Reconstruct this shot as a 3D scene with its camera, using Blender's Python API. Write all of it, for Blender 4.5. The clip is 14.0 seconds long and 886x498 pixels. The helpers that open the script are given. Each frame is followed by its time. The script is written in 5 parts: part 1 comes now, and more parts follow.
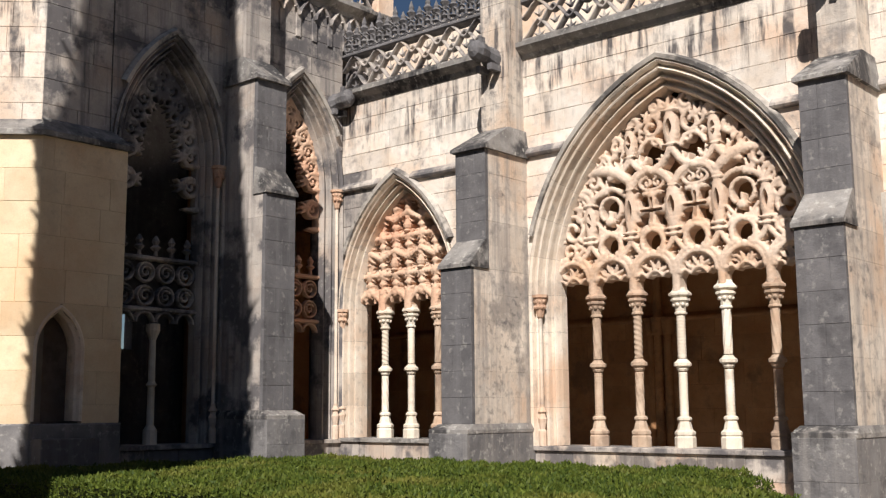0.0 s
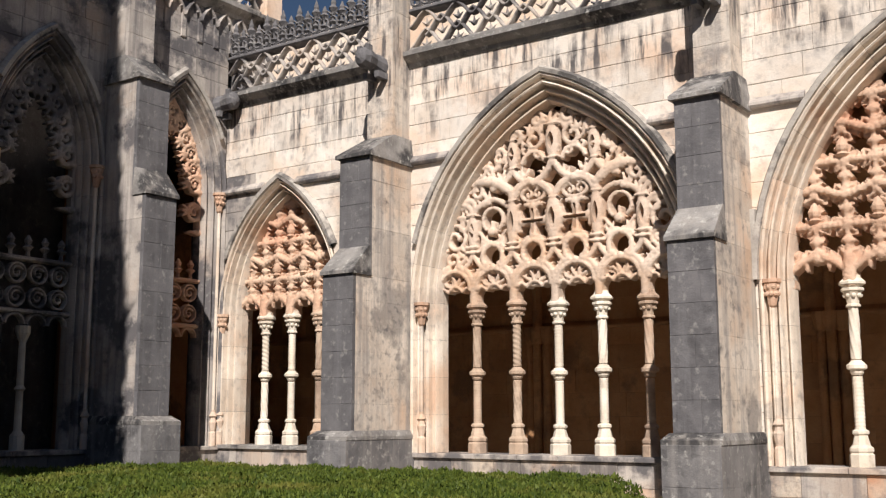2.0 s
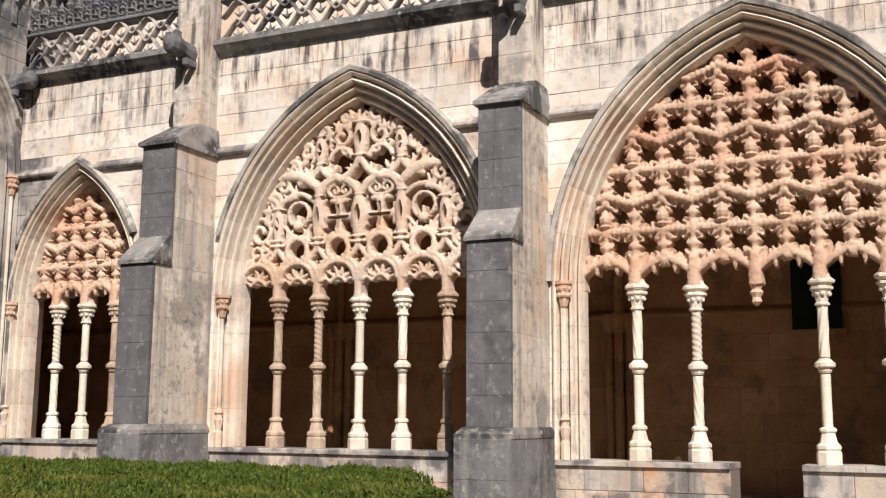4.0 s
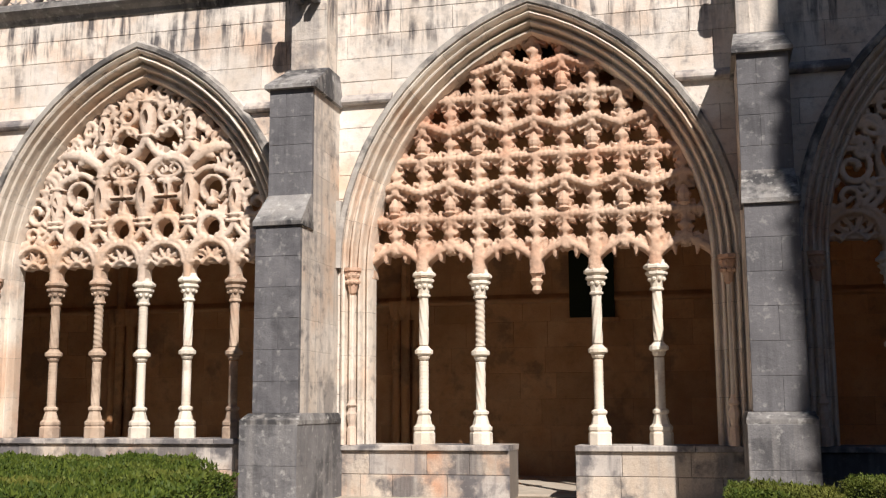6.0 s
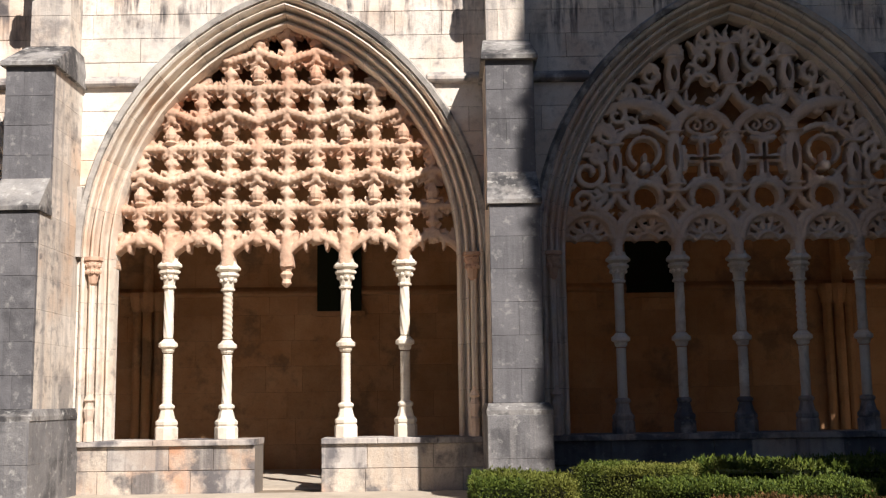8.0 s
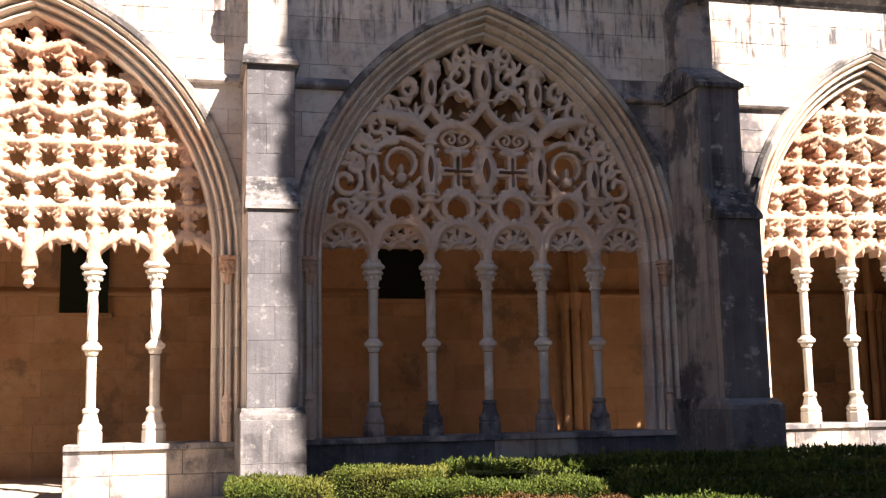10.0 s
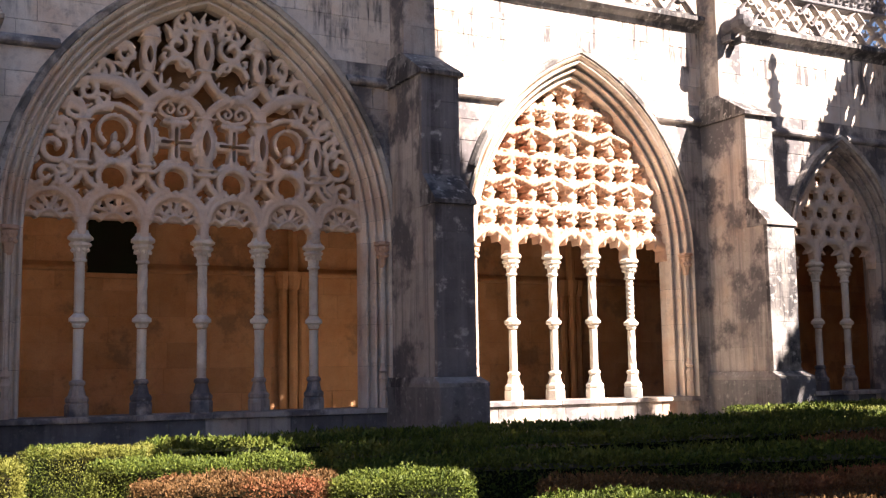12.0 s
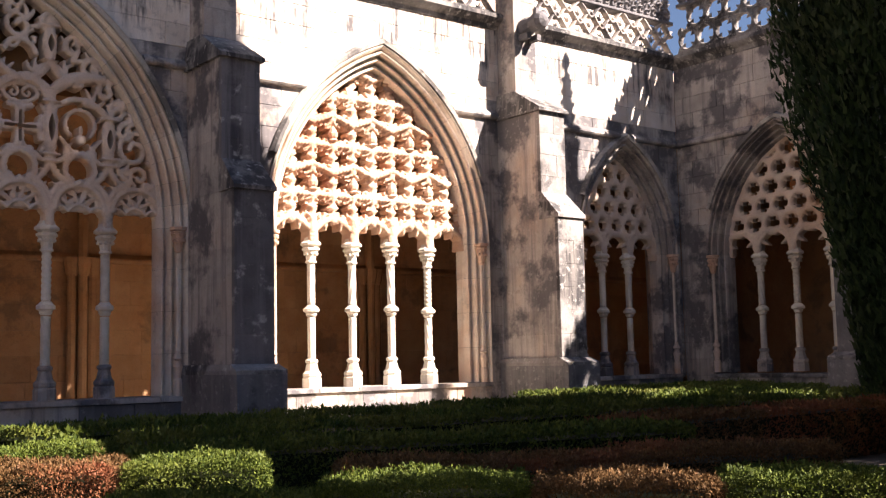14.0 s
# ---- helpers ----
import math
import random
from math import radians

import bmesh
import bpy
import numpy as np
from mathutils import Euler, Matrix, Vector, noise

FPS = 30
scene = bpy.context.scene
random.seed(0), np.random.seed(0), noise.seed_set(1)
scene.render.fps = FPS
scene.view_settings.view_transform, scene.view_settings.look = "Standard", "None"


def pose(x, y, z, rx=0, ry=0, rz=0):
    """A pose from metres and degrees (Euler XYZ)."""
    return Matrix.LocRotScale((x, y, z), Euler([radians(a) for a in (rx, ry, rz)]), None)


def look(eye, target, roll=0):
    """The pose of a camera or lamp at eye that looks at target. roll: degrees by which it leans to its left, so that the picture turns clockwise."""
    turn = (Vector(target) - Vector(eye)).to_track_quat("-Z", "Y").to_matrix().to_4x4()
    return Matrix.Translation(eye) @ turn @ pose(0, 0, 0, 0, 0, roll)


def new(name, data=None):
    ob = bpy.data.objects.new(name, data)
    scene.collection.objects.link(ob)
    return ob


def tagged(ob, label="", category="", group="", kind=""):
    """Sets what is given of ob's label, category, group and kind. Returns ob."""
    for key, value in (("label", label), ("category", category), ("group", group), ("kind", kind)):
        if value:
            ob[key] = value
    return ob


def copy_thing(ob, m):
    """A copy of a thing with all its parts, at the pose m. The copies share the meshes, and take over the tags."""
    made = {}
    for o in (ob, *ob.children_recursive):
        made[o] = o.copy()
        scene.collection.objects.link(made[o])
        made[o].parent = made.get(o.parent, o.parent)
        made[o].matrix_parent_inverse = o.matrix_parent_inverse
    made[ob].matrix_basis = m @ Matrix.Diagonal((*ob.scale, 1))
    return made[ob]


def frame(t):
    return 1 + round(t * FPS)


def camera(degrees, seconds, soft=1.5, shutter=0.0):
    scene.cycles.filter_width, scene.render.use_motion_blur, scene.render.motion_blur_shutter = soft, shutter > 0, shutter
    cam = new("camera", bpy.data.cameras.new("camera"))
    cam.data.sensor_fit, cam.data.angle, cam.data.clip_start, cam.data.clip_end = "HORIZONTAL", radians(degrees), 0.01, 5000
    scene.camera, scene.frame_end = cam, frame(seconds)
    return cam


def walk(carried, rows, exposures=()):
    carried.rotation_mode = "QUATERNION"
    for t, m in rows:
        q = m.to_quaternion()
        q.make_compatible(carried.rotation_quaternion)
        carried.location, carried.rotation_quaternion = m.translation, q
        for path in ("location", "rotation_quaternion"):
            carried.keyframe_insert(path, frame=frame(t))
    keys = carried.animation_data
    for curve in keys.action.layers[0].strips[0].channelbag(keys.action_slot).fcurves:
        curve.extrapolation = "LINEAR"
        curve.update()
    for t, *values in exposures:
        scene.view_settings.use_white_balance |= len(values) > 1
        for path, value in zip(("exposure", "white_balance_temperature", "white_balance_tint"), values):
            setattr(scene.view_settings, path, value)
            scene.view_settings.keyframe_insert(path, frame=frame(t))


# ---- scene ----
cam = camera(44.4, 14.0, soft=1.3)
PATH = [
    (0, look((-0.278, -18.608, 1.787), (-6.765, -11.140, 3.251), -0.40)),
    (0.5, look((-0.264, -18.600, 1.779), (-6.589, -10.993, 3.235), -0.49)),
    (1, look((-0.247, -18.597, 1.771), (-6.390, -10.845, 3.244), -0.40)),
    (1.5, look((-0.217, -18.599, 1.759), (-6.167, -10.704, 3.268), -0.37)),
    (2, look((-0.175, -18.601, 1.739), (-5.836, -10.503, 3.281), -0.07)),
    (2.5, look((-0.128, -18.605, 1.716), (-5.439, -10.281, 3.296), 0.25)),
    (3, look((-0.081, -18.621, 1.696), (-4.965, -10.042, 3.292), 0.26)),
    (5.5, look((0.073, -18.812, 1.566), (-2.836, -9.356, 3.025), 0.17)),
    (6, look((0.053, -18.815, 1.568), (-2.281, -9.201, 3.021), -0.26)),
    (6.5, look((0.025, -18.843, 1.575), (-1.808, -9.114, 2.986), -0.33)),
    (7, look((0.000, -18.900, 1.575), (-1.237, -9.077, 2.981), 0.03)),
    (7.5, look((-0.027, -18.927, 1.568), (-0.655, -9.047, 2.983), -0.37)),
    (8, look((-0.055, -18.918, 1.571), (-0.065, -9.012, 2.941), -0.78)),
    (10.5, look((-0.213, -19.149, 1.610), (2.751, -9.687, 2.906), -1.07)),
    (11, look((-0.187, -19.128, 1.594), (3.513, -9.911, 2.761), -0.94)),
    (11.5, look((-0.130, -19.094, 1.575), (4.075, -10.090, 2.694), -0.69)),
    (12, look((-0.114, -19.105, 1.561), (4.526, -10.320, 2.701), -0.93)),
    (12.5, look((-0.123, -19.132, 1.555), (4.877, -10.546, 2.681), -1.15)),
    (13, look((-0.165, -19.175, 1.544), (5.250, -10.836, 2.612), -1.04)),
    (13.5, look((-0.181, -19.203, 1.527), (5.644, -11.139, 2.546), -1.19)),
    (14, look((-0.171, -19.218, 1.504), (6.007, -11.421, 2.518), -1.24)),
]
EXPOSURES = [(0.0, 0.37, 6600, 11), (3.0, 0.29, 6600, 12), (5.5, 0.35, 6530, 12), (7.0, 0.45, 6500, 11), (8.0, 0.66, 6550, 12), (10.3, 2.02, 7100, 20), (11.5, 2.42, 7200, 22), (14.0, 2.15, 7200, 22)]
walk(cam, PATH, EXPOSURES)

# ---- daylight ----
SUN = Vector((0.63, -1.0, 1.0)).normalized()          # towards the sun
world = bpy.data.worlds.new("sky")
scene.world = world
world.use_nodes = True
wn = world.node_tree
sky = wn.nodes.new("ShaderNodeTexSky")
sky.sky_type = "NISHITA"
sky.sun_disc = False
sky.ozone_density, sky.dust_density, sky.altitude = 5.0, 0.4, 300
sky.sun_elevation = math.asin(SUN.z)
sky.sun_rotation = math.atan2(SUN.x, SUN.y)
wn.links.new(sky.outputs[0], wn.nodes["Background"].inputs[0])
wn.nodes["Background"].inputs[1].default_value = 0.03
sun_data = bpy.data.lights.new("sun", "SUN")
sun_data.energy, sun_data.angle, sun_data.color = 5.0, radians(0.53), (1.0, 0.94, 0.87)
sun_lamp = new("sun", sun_data)
sun_lamp.matrix_world = look(SUN * 60, (0, 0, 0))


# ---- materials ----
def stone(name, base, light, dark, stain=0.35, streak=0.0, warm=None, rough=0.85, bump=0.4, spots=0.0, runs=None, grime=0.35, spot_size=7.5):
    """Weathered limestone: colour drift, grey patches, rain streaks, pale lichen spots, fine relief."""
    m = bpy.data.materials.new(name)
    m.use_nodes = True
    t = m.node_tree
    N, L = t.nodes, t.links
    b = N["Principled BSDF"]
    b.inputs["Roughness"].default_value = rough
    b.inputs["Specular IOR Level"].default_value = 0.25
    geo = N.new("ShaderNodeNewGeometry")
    info = N.new("ShaderNodeObjectInfo")

    def noisy(scale, detail, vec=None):
        n = N.new("ShaderNodeTexNoise")
        n.inputs["Scale"].default_value, n.inputs["Detail"].default_value, n.inputs["Roughness"].default_value = scale, detail, 0.62
        L.new(vec or geo.outputs["Position"], n.inputs["Vector"])
        return n.outputs["Fac"]

    def ramp(src, a, c):
        r = N.new("ShaderNodeMapRange")
        r.inputs[1].default_value, r.inputs[2].default_value = a, c
        L.new(src, r.inputs[0])
        return r.outputs[0]

    def math_node(op, a, c):
        n = N.new("ShaderNodeMath")
        n.operation = op
        for k, v in ((0, a), (1, c)):
            if isinstance(v, (int, float)):
                n.inputs[k].default_value = v
            else:
                L.new(v, n.inputs[k])
        return n.outputs[0]

    def mix(fac, a, c):
        n = N.new("ShaderNodeMix")
        n.data_type = "RGBA"
        L.new(fac, n.inputs[0])
        for k, v in ((6, a), (7, c)):
            if isinstance(v, tuple):
                n.inputs[k].default_value = (*v, 1)
            else:
                L.new(v, n.inputs[k])
        return n.outputs[2]

    pick = math_node("FRACT", math_node("ADD", info.outputs["Random"], geo.outputs["Random Per Island"]), 0.0)
    col = mix(ramp(noisy(1.3, 5), 0.35, 0.68), base, light)
    if warm:
        col = mix(math_node("MULTIPLY", ramp(noisy(0.55, 4), 0.5, 0.66), 0.7), col, warm)
    tone = N.new("ShaderNodeHueSaturation")
    L.new(math_node("MULTIPLY_ADD", pick, 0.22), tone.inputs["Value"])
    tone.inputs["Value"].links[0].from_node.inputs[2].default_value = 0.89
    L.new(col, tone.inputs["Color"])
    col = tone.outputs[0]
    patch = math_node("MULTIPLY", ramp(noisy(0.9, 8), 0.645 - 0.3 * stain, 0.715 - 0.28 * stain), min(1.0, stain * 1.6))
    col = mix(patch, col, dark)
    if grime:
        dots = math_node("MULTIPLY", ramp(noisy(5.5, 10), 0.52, 0.68), ramp(noisy(0.45, 3), 0.36, 0.6))
        col = mix(math_node("MULTIPLY", dots, grime), col, dark)
    if streak:
        mp = N.new("ShaderNodeMapping")
        mp.inputs["Scale"].default_value = (4.2, 4.2, 0.5)
        L.new(geo.outputs["Position"], mp.inputs["Vector"])
        z = N.new("ShaderNodeSeparateXYZ")
        L.new(geo.outputs["Position"], z.inputs[0])
        band = ramp(math_node("ADD", z.outputs[2], math_node("MULTIPLY", noisy(0.7, 3), 2.6)), 9.1, 10.0)
        run = math_node("MULTIPLY", ramp(noisy(1.3, 10, mp.outputs[0]), 0.47, 0.58), ramp(noisy(1.1, 8), 0.38, 0.54))
        col = mix(math_node("MULTIPLY", math_node("MULTIPLY", run, band), streak), col, (0.085, 0.08, 0.085))
    if runs:
        mr = N.new("ShaderNodeMapping")
        mr.inputs["Scale"].default_value = (4.5, 4.5, 0.25)
        L.new(geo.outputs["Position"], mr.inputs["Vector"])
        col = mix(math_node("MULTIPLY", ramp(noisy(1.0, 5, mr.outputs[0]), 0.48, 0.66), 0.75), col, runs)
    if spots:
        sp = math_node("MULTIPLY", ramp(noisy(spot_size, 10), 0.57, 0.68), spots)
        col = mix(sp, col, (0.5, 0.49, 0.46))
    fine = noisy(38, 4)
    col = mix(math_node("MULTIPLY", ramp(fine, 0.45, 0.75), 0.22), col, dark)
    L.new(col, b.inputs["Base Color"])
    bp = N.new("ShaderNodeBump")
    bp.inputs["Strength"].default_value, bp.inputs["Distance"].default_value = bump, 0.02
    L.new(math_node("ADD", noisy(9, 8), math_node("MULTIPLY", fine, 0.4)), bp.inputs["Height"])
    L.new(bp.outputs[0], b.inputs["Normal"])
    return m


def leafy(name, a, c, d):
    m = bpy.data.materials.new(name)
    m.use_nodes = True
    N, L = m.node_tree.nodes, m.node_tree.links
    b = N["Principled BSDF"]
    b.inputs["Roughness"].default_value = 0.6
    b.inputs["Specular IOR Level"].default_value = 0.15
    geo = N.new("ShaderNodeNewGeometry")
    r = N.new("ShaderNodeValToRGB")
    r.color_ramp.elements[0].color, r.color_ramp.elements[1].color = (*a, 1), (*c, 1)
    L.new(geo.outputs["Random Per Island"], r.inputs[0])
    n = N.new("ShaderNodeTexNoise")
    n.inputs["Scale"].default_value, n.inputs["Detail"].default_value = 0.8, 3
    L.new(geo.outputs["Position"], n.inputs["Vector"])
    mr = N.new("ShaderNodeMapRange")
    mr.inputs[1].default_value, mr.inputs[2].default_value = 0.5, 0.7
    L.new(n.outputs["Fac"], mr.inputs[0])
    mx = N.new("ShaderNodeMix")
    mx.data_type = "RGBA"
    L.new(mr.outputs[0], mx.inputs[0])
    L.new(r.outputs[0], mx.inputs[6])
    mx.inputs[7].default_value = (*d, 1)
    L.new(mx.outputs[2], b.inputs["Base Color"])
    return m


WALL = stone("pale_limestone", (0.69, 0.60, 0.51), (0.79, 0.74, 0.68), (0.23, 0.21, 0.205), stain=0.24, streak=0.95, warm=(0.62, 0.42, 0.29), grime=0.75, bump=0.7)
FLANK = stone("rain_streaked_limestone", (0.60, 0.52, 0.44), (0.70, 0.64, 0.57), (0.13, 0.125, 0.13), stain=0.36, streak=0.9, warm=(0.60, 0.42, 0.29), grime=0.9, bump=0.8, runs=(0.30, 0.28, 0.27))
MOULD = stone("moulded_limestone", (0.67, 0.57, 0.47), (0.78, 0.71, 0.62), (0.25, 0.225, 0.21), stain=0.2, warm=(0.60, 0.40, 0.27), grime=0.6, bump=0.6)
# rain-black stone; also darkens the pavilion's interior, footing and steps for their shade
GREY = stone("rain_and_shade_dark_limestone", (0.102, 0.1, 0.107), (0.18, 0.175, 0.182), (0.05, 0.049, 0.053), stain=0.32, spots=0.3, runs=(0.17, 0.167, 0.176), bump=0.7)
BLOTCHED = stone("lichen_blotched_dark_limestone", (0.12, 0.115, 0.12), (0.21, 0.2, 0.205), (0.05, 0.049, 0.053), stain=0.45, spots=1.0, grime=0.6, runs=(0.24, 0.23, 0.235), bump=0.9, spot_size=3.2)
PLINTH = stone("grey_plinth_stone", (0.135, 0.132, 0.138), (0.235, 0.23, 0.232), (0.055, 0.054, 0.058), stain=0.4, spots=0.5, runs=(0.25, 0.24, 0.235), grime=0.5, bump=0.9)
WEATHER = stone("lichened_weathering_stone", (0.16, 0.153, 0.15), (0.38, 0.365, 0.35), (0.045, 0.044, 0.047), stain=0.58, spots=0.85, grime=0.8, bump=0.9, runs=(0.29, 0.27, 0.25))
HOOD = stone("lichened_hood_stone", (0.33, 0.305, 0.28), (0.58, 0.54, 0.49), (0.07, 0.068, 0.07), stain=0.5, spots=0.5, grime=0.8, bump=0.8)
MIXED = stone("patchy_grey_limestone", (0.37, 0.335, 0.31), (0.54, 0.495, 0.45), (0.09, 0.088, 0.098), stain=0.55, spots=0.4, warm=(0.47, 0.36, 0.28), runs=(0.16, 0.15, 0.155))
LOW = stone("orange_lichened_limestone", (0.50, 0.41, 0.33), (0.64, 0.56, 0.47), (0.13, 0.12, 0.12), stain=0.58, grime=0.8, bump=0.9, spots=0.25, runs=(0.36, 0.33, 0.3), warm=(0.48, 0.2, 0.09))
CARVED = stone("carved_golden_limestone", (0.54, 0.35, 0.245), (0.66, 0.49, 0.37), (0.26, 0.18, 0.14), stain=0.2, warm=(0.54, 0.28, 0.18), bump=0.9)
CARVED_PALE = stone("carved_pale_limestone", (0.61, 0.47, 0.37), (0.73, 0.60, 0.495), (0.22, 0.19, 0.17), stain=0.2, warm=(0.58, 0.36, 0.22), bump=0.6)
COLUMN = stone("column_limestone", (0.68, 0.60, 0.49), (0.78, 0.73, 0.64), (0.30, 0.21, 0.15), stain=0.22, grime=0.4, bump=0.5)
COLUMN_BROWN = stone("weathered_brown_column_stone", (0.40, 0.29, 0.21), (0.56, 0.45, 0.35), (0.20, 0.14, 0.11), stain=0.35, grime=0.5, bump=0.6, warm=(0.42, 0.24, 0.16))
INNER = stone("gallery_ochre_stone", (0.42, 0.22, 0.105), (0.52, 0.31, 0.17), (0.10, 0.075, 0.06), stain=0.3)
OCHRE = stone("smooth_ochre_limestone", (0.66, 0.52, 0.35), (0.76, 0.64, 0.46), (0.36, 0.27, 0.2), stain=0.12, warm=(0.66, 0.46, 0.28), grime=0.3, bump=0.35)
PAVING = stone("worn_paving_stone", (0.42, 0.36, 0.29), (0.52, 0.46, 0.38), (0.2, 0.18, 0.15), stain=0.2)
JOINT = stone("lime_mortar", (0.17, 0.145, 0.125), (0.24, 0.205, 0.175), (0.1, 0.09, 0.08), stain=0.3)
GROUND = stone("garden_gravel", (0.22, 0.17, 0.12), (0.30, 0.24, 0.18), (0.08, 0.06, 0.04), stain=0.3, bump=1.0)
HEDGE = leafy("box_leaves", (0.028, 0.05, 0.009), (0.1, 0.13, 0.02), (0.13, 0.135, 0.028))
HEDGE_RUST = leafy("bronzed_box_leaves", (0.07, 0.042, 0.016), (0.16, 0.085, 0.035), (0.24, 0.075, 0.04))
# near-black fill for the shade within hedges and in window openings
SHADE_FILL = leafy("near_black_shade_fill", (0.006, 0.01, 0.003), (0.01, 0.015, 0.005), (0.01, 0.01, 0.005))
CYPRESS = leafy("cypress_leaves", (0.01, 0.022, 0.008), (0.026, 0.048, 0.014), (0.024, 0.036, 0.012))
BARK = stone("cypress_bark", (0.12, 0.08, 0.06), (0.18, 0.13, 0.1), (0.05, 0.04, 0.03))


# ---- mesh helpers ----
class Geo:
    """Vertices and faces that become one mesh."""

    def __init__(self):
        self.v, self.f = [], []

    def add(self, v, f):
        o = len(self.v)
        self.v += [tuple(p) for p in v]
        self.f += [tuple(o + i for i in face) for face in f]
        return self

    def box(self, x0, x1, y0, y1, z0, z1):
        v = [(x, y, z) for z in (z0, z1) for y in (y0, y1) for x in (x0, x1)]
        return self.add(v, [(0, 2, 3, 1), (4, 5, 7, 6), (0, 1, 5, 4), (2, 6, 7, 3), (0, 4, 6, 2), (1, 3, 7, 5)])

    def prism(self, poly, y0, y1, bevel=0.0):
        """A polygon in (x, z), counter-clockwise seen from -y, from depth y0 to y1, its front edge eased."""
        n = len(poly)
        if bevel:
            cx, cz = sum(p[0] for p in poly) / n, sum(p[1] for p in poly) / n
            ins = [(x + bevel * (1 if x < cx else -1), z + bevel * (1 if z < cz else -1)) for x, z in poly]
            v = [(x, y0, z) for x, z in ins] + [(x, y0 + bevel, z) for x, z in poly] + [(x, y1, z) for x, z in poly]
            f = [tuple(range(n))]
            for k in (0, n):
                f += [(k + i, k + n + i, k + n + (i + 1) % n, k + (i + 1) % n) for i in range(n)]
            f.append(tuple(reversed(range(2 * n, 3 * n))))
            return self.add(v, f)
        v = [(x, y0, z) for x, z in poly] + [(x, y1, z) for x, z in poly]
        f = [tuple(range(n)), tuple(reversed(range(n, 2 * n)))]
        f += [(i, n + i, n + (i + 1) % n, (i + 1) % n) for i in range(n)]
        return self.add(v, f)

    def lathe(self, profile, n=16, x=0.0, y=0.0, z=0.0, twist=None):
        """profile rows (radius, height). twist: (waves, turns per metre, depth) of a spiral carving."""
        v = []
        for r, h in profile:
            for k in range(n):
                a = 2 * math.pi * k / n
                q = r
                if twist and len(twist) == 4:
                    q += twist[2] * math.sin(twist[0] * a + twist[1] * h) * math.sin(twist[0] * a - twist[3] * h)
                elif twist:
                    q += twist[2] * math.sin(twist[0] * a + twist[1] * h)
                v.append((x + q * math.cos(a), y + q * math.sin(a), z + h))
        f = [(i * n + k, i * n + (k + 1) % n, (i + 1) * n + (k + 1) % n, (i + 1) * n + k) for i in range(len(profile) - 1) for k in range(n)]
        f += [tuple(reversed(range(n))), tuple(range((len(profile) - 1) * n, len(profile) * n))]
        return self.add(v, f)

    def tube(self, pts, w, d, y=0.0, closed=False, sides=8, taper=None):
        """A bar along points in (x, z): half width w in the plane, half depth d."""
        n = len(pts)
        v = []
        for i, (x, z) in enumerate(pts):
            a = pts[(i - 1) % n] if closed or i else pts[0]
            c = pts[(i + 1) % n] if closed or i < n - 1 else pts[-1]
            tx, tz = c[0] - a[0], c[1] - a[1]
            l = math.hypot(tx, tz) or 1.0
            nx, nz = -tz / l, tx / l
            s = taper(i / max(1, n - 1)) if taper else 1.0
            for k in range(sides):
                t = 2 * math.pi * (k + 0.5) / sides
                v.append((x + nx * w * s * math.cos(t), y + d * s * math.sin(t), z + nz * w * s * math.cos(t)))
        f = []
        for i in range(n if closed else n - 1):
            j = (i + 1) % n
            f += [(i * sides + k, i * sides + (k + 1) % sides, j * sides + (k + 1) % sides, j * sides + k) for k in range(sides)]
        if not closed:
            f += [tuple(reversed(range(sides))), tuple(range((n - 1) * sides, n * sides))]
        return self.add(v, f)

    def spike(self, x, z, dx, dz, w, y=0.0, d=0.06):
        """A small leaf tip from (x, z) to (x + dx, z + dz)."""
        l = math.hypot(dx, dz) or 1.0
        nx, nz = -dz / l * w, dx / l * w
        v = [(x + nx, y, z + nz), (x, y - d, z), (x - nx, y, z - nz), (x, y + d, z), (x + dx, y - d * 0.6, z + dz)]
        return self.add(v, [(0, 1, 4), (1, 2, 4), (2, 3, 4), (3, 0, 4)])

    def ball(self, x, z, r, y=0.0, d=None, n=8, m=5):
        d = d or r
        v = [(x + r * math.sin(math.pi * i / m) * math.cos(2 * math.pi * k / n), y + d * math.sin(math.pi * i / m) * math.sin(2 * math.pi * k / n), z - r * math.cos(math.pi * i / m)) for i in range(m + 1) for k in range(n)]
        f = [(i * n + k, i * n + (k + 1) % n, (i + 1) * n + (k + 1) % n, (i + 1) * n + k) for i in range(m) for k in range(n)]
        return self.add(v, f)

    def mesh(self, name, mat, smooth=False):
        me = bpy.data.meshes.new(name)
        me.from_pydata(self.v, [], self.f)
        me.materials.append(mat)
        if smooth:
            me.polygons.foreach_set("use_smooth", [True] * len(me.polygons))
        me.update()
        return me


def part(name, geo, mat, parent, label="", smooth=False, kind=""):
    ob = new(name, geo if isinstance(geo, bpy.types.Mesh) else geo.mesh(name, mat, smooth))
    if parent:
        ob.parent = parent
    return tagged(ob, label=label, kind=kind)


def thing(name, m, label, category, group="", kind=""):
    ob = new(name)
    ob.matrix_world = m
    return tagged(ob, label, category, group, kind)


# ---- arches ----
SILL, SPRING, STRING, CORNICE = 0.93, 4.12, 7.2, 9.45


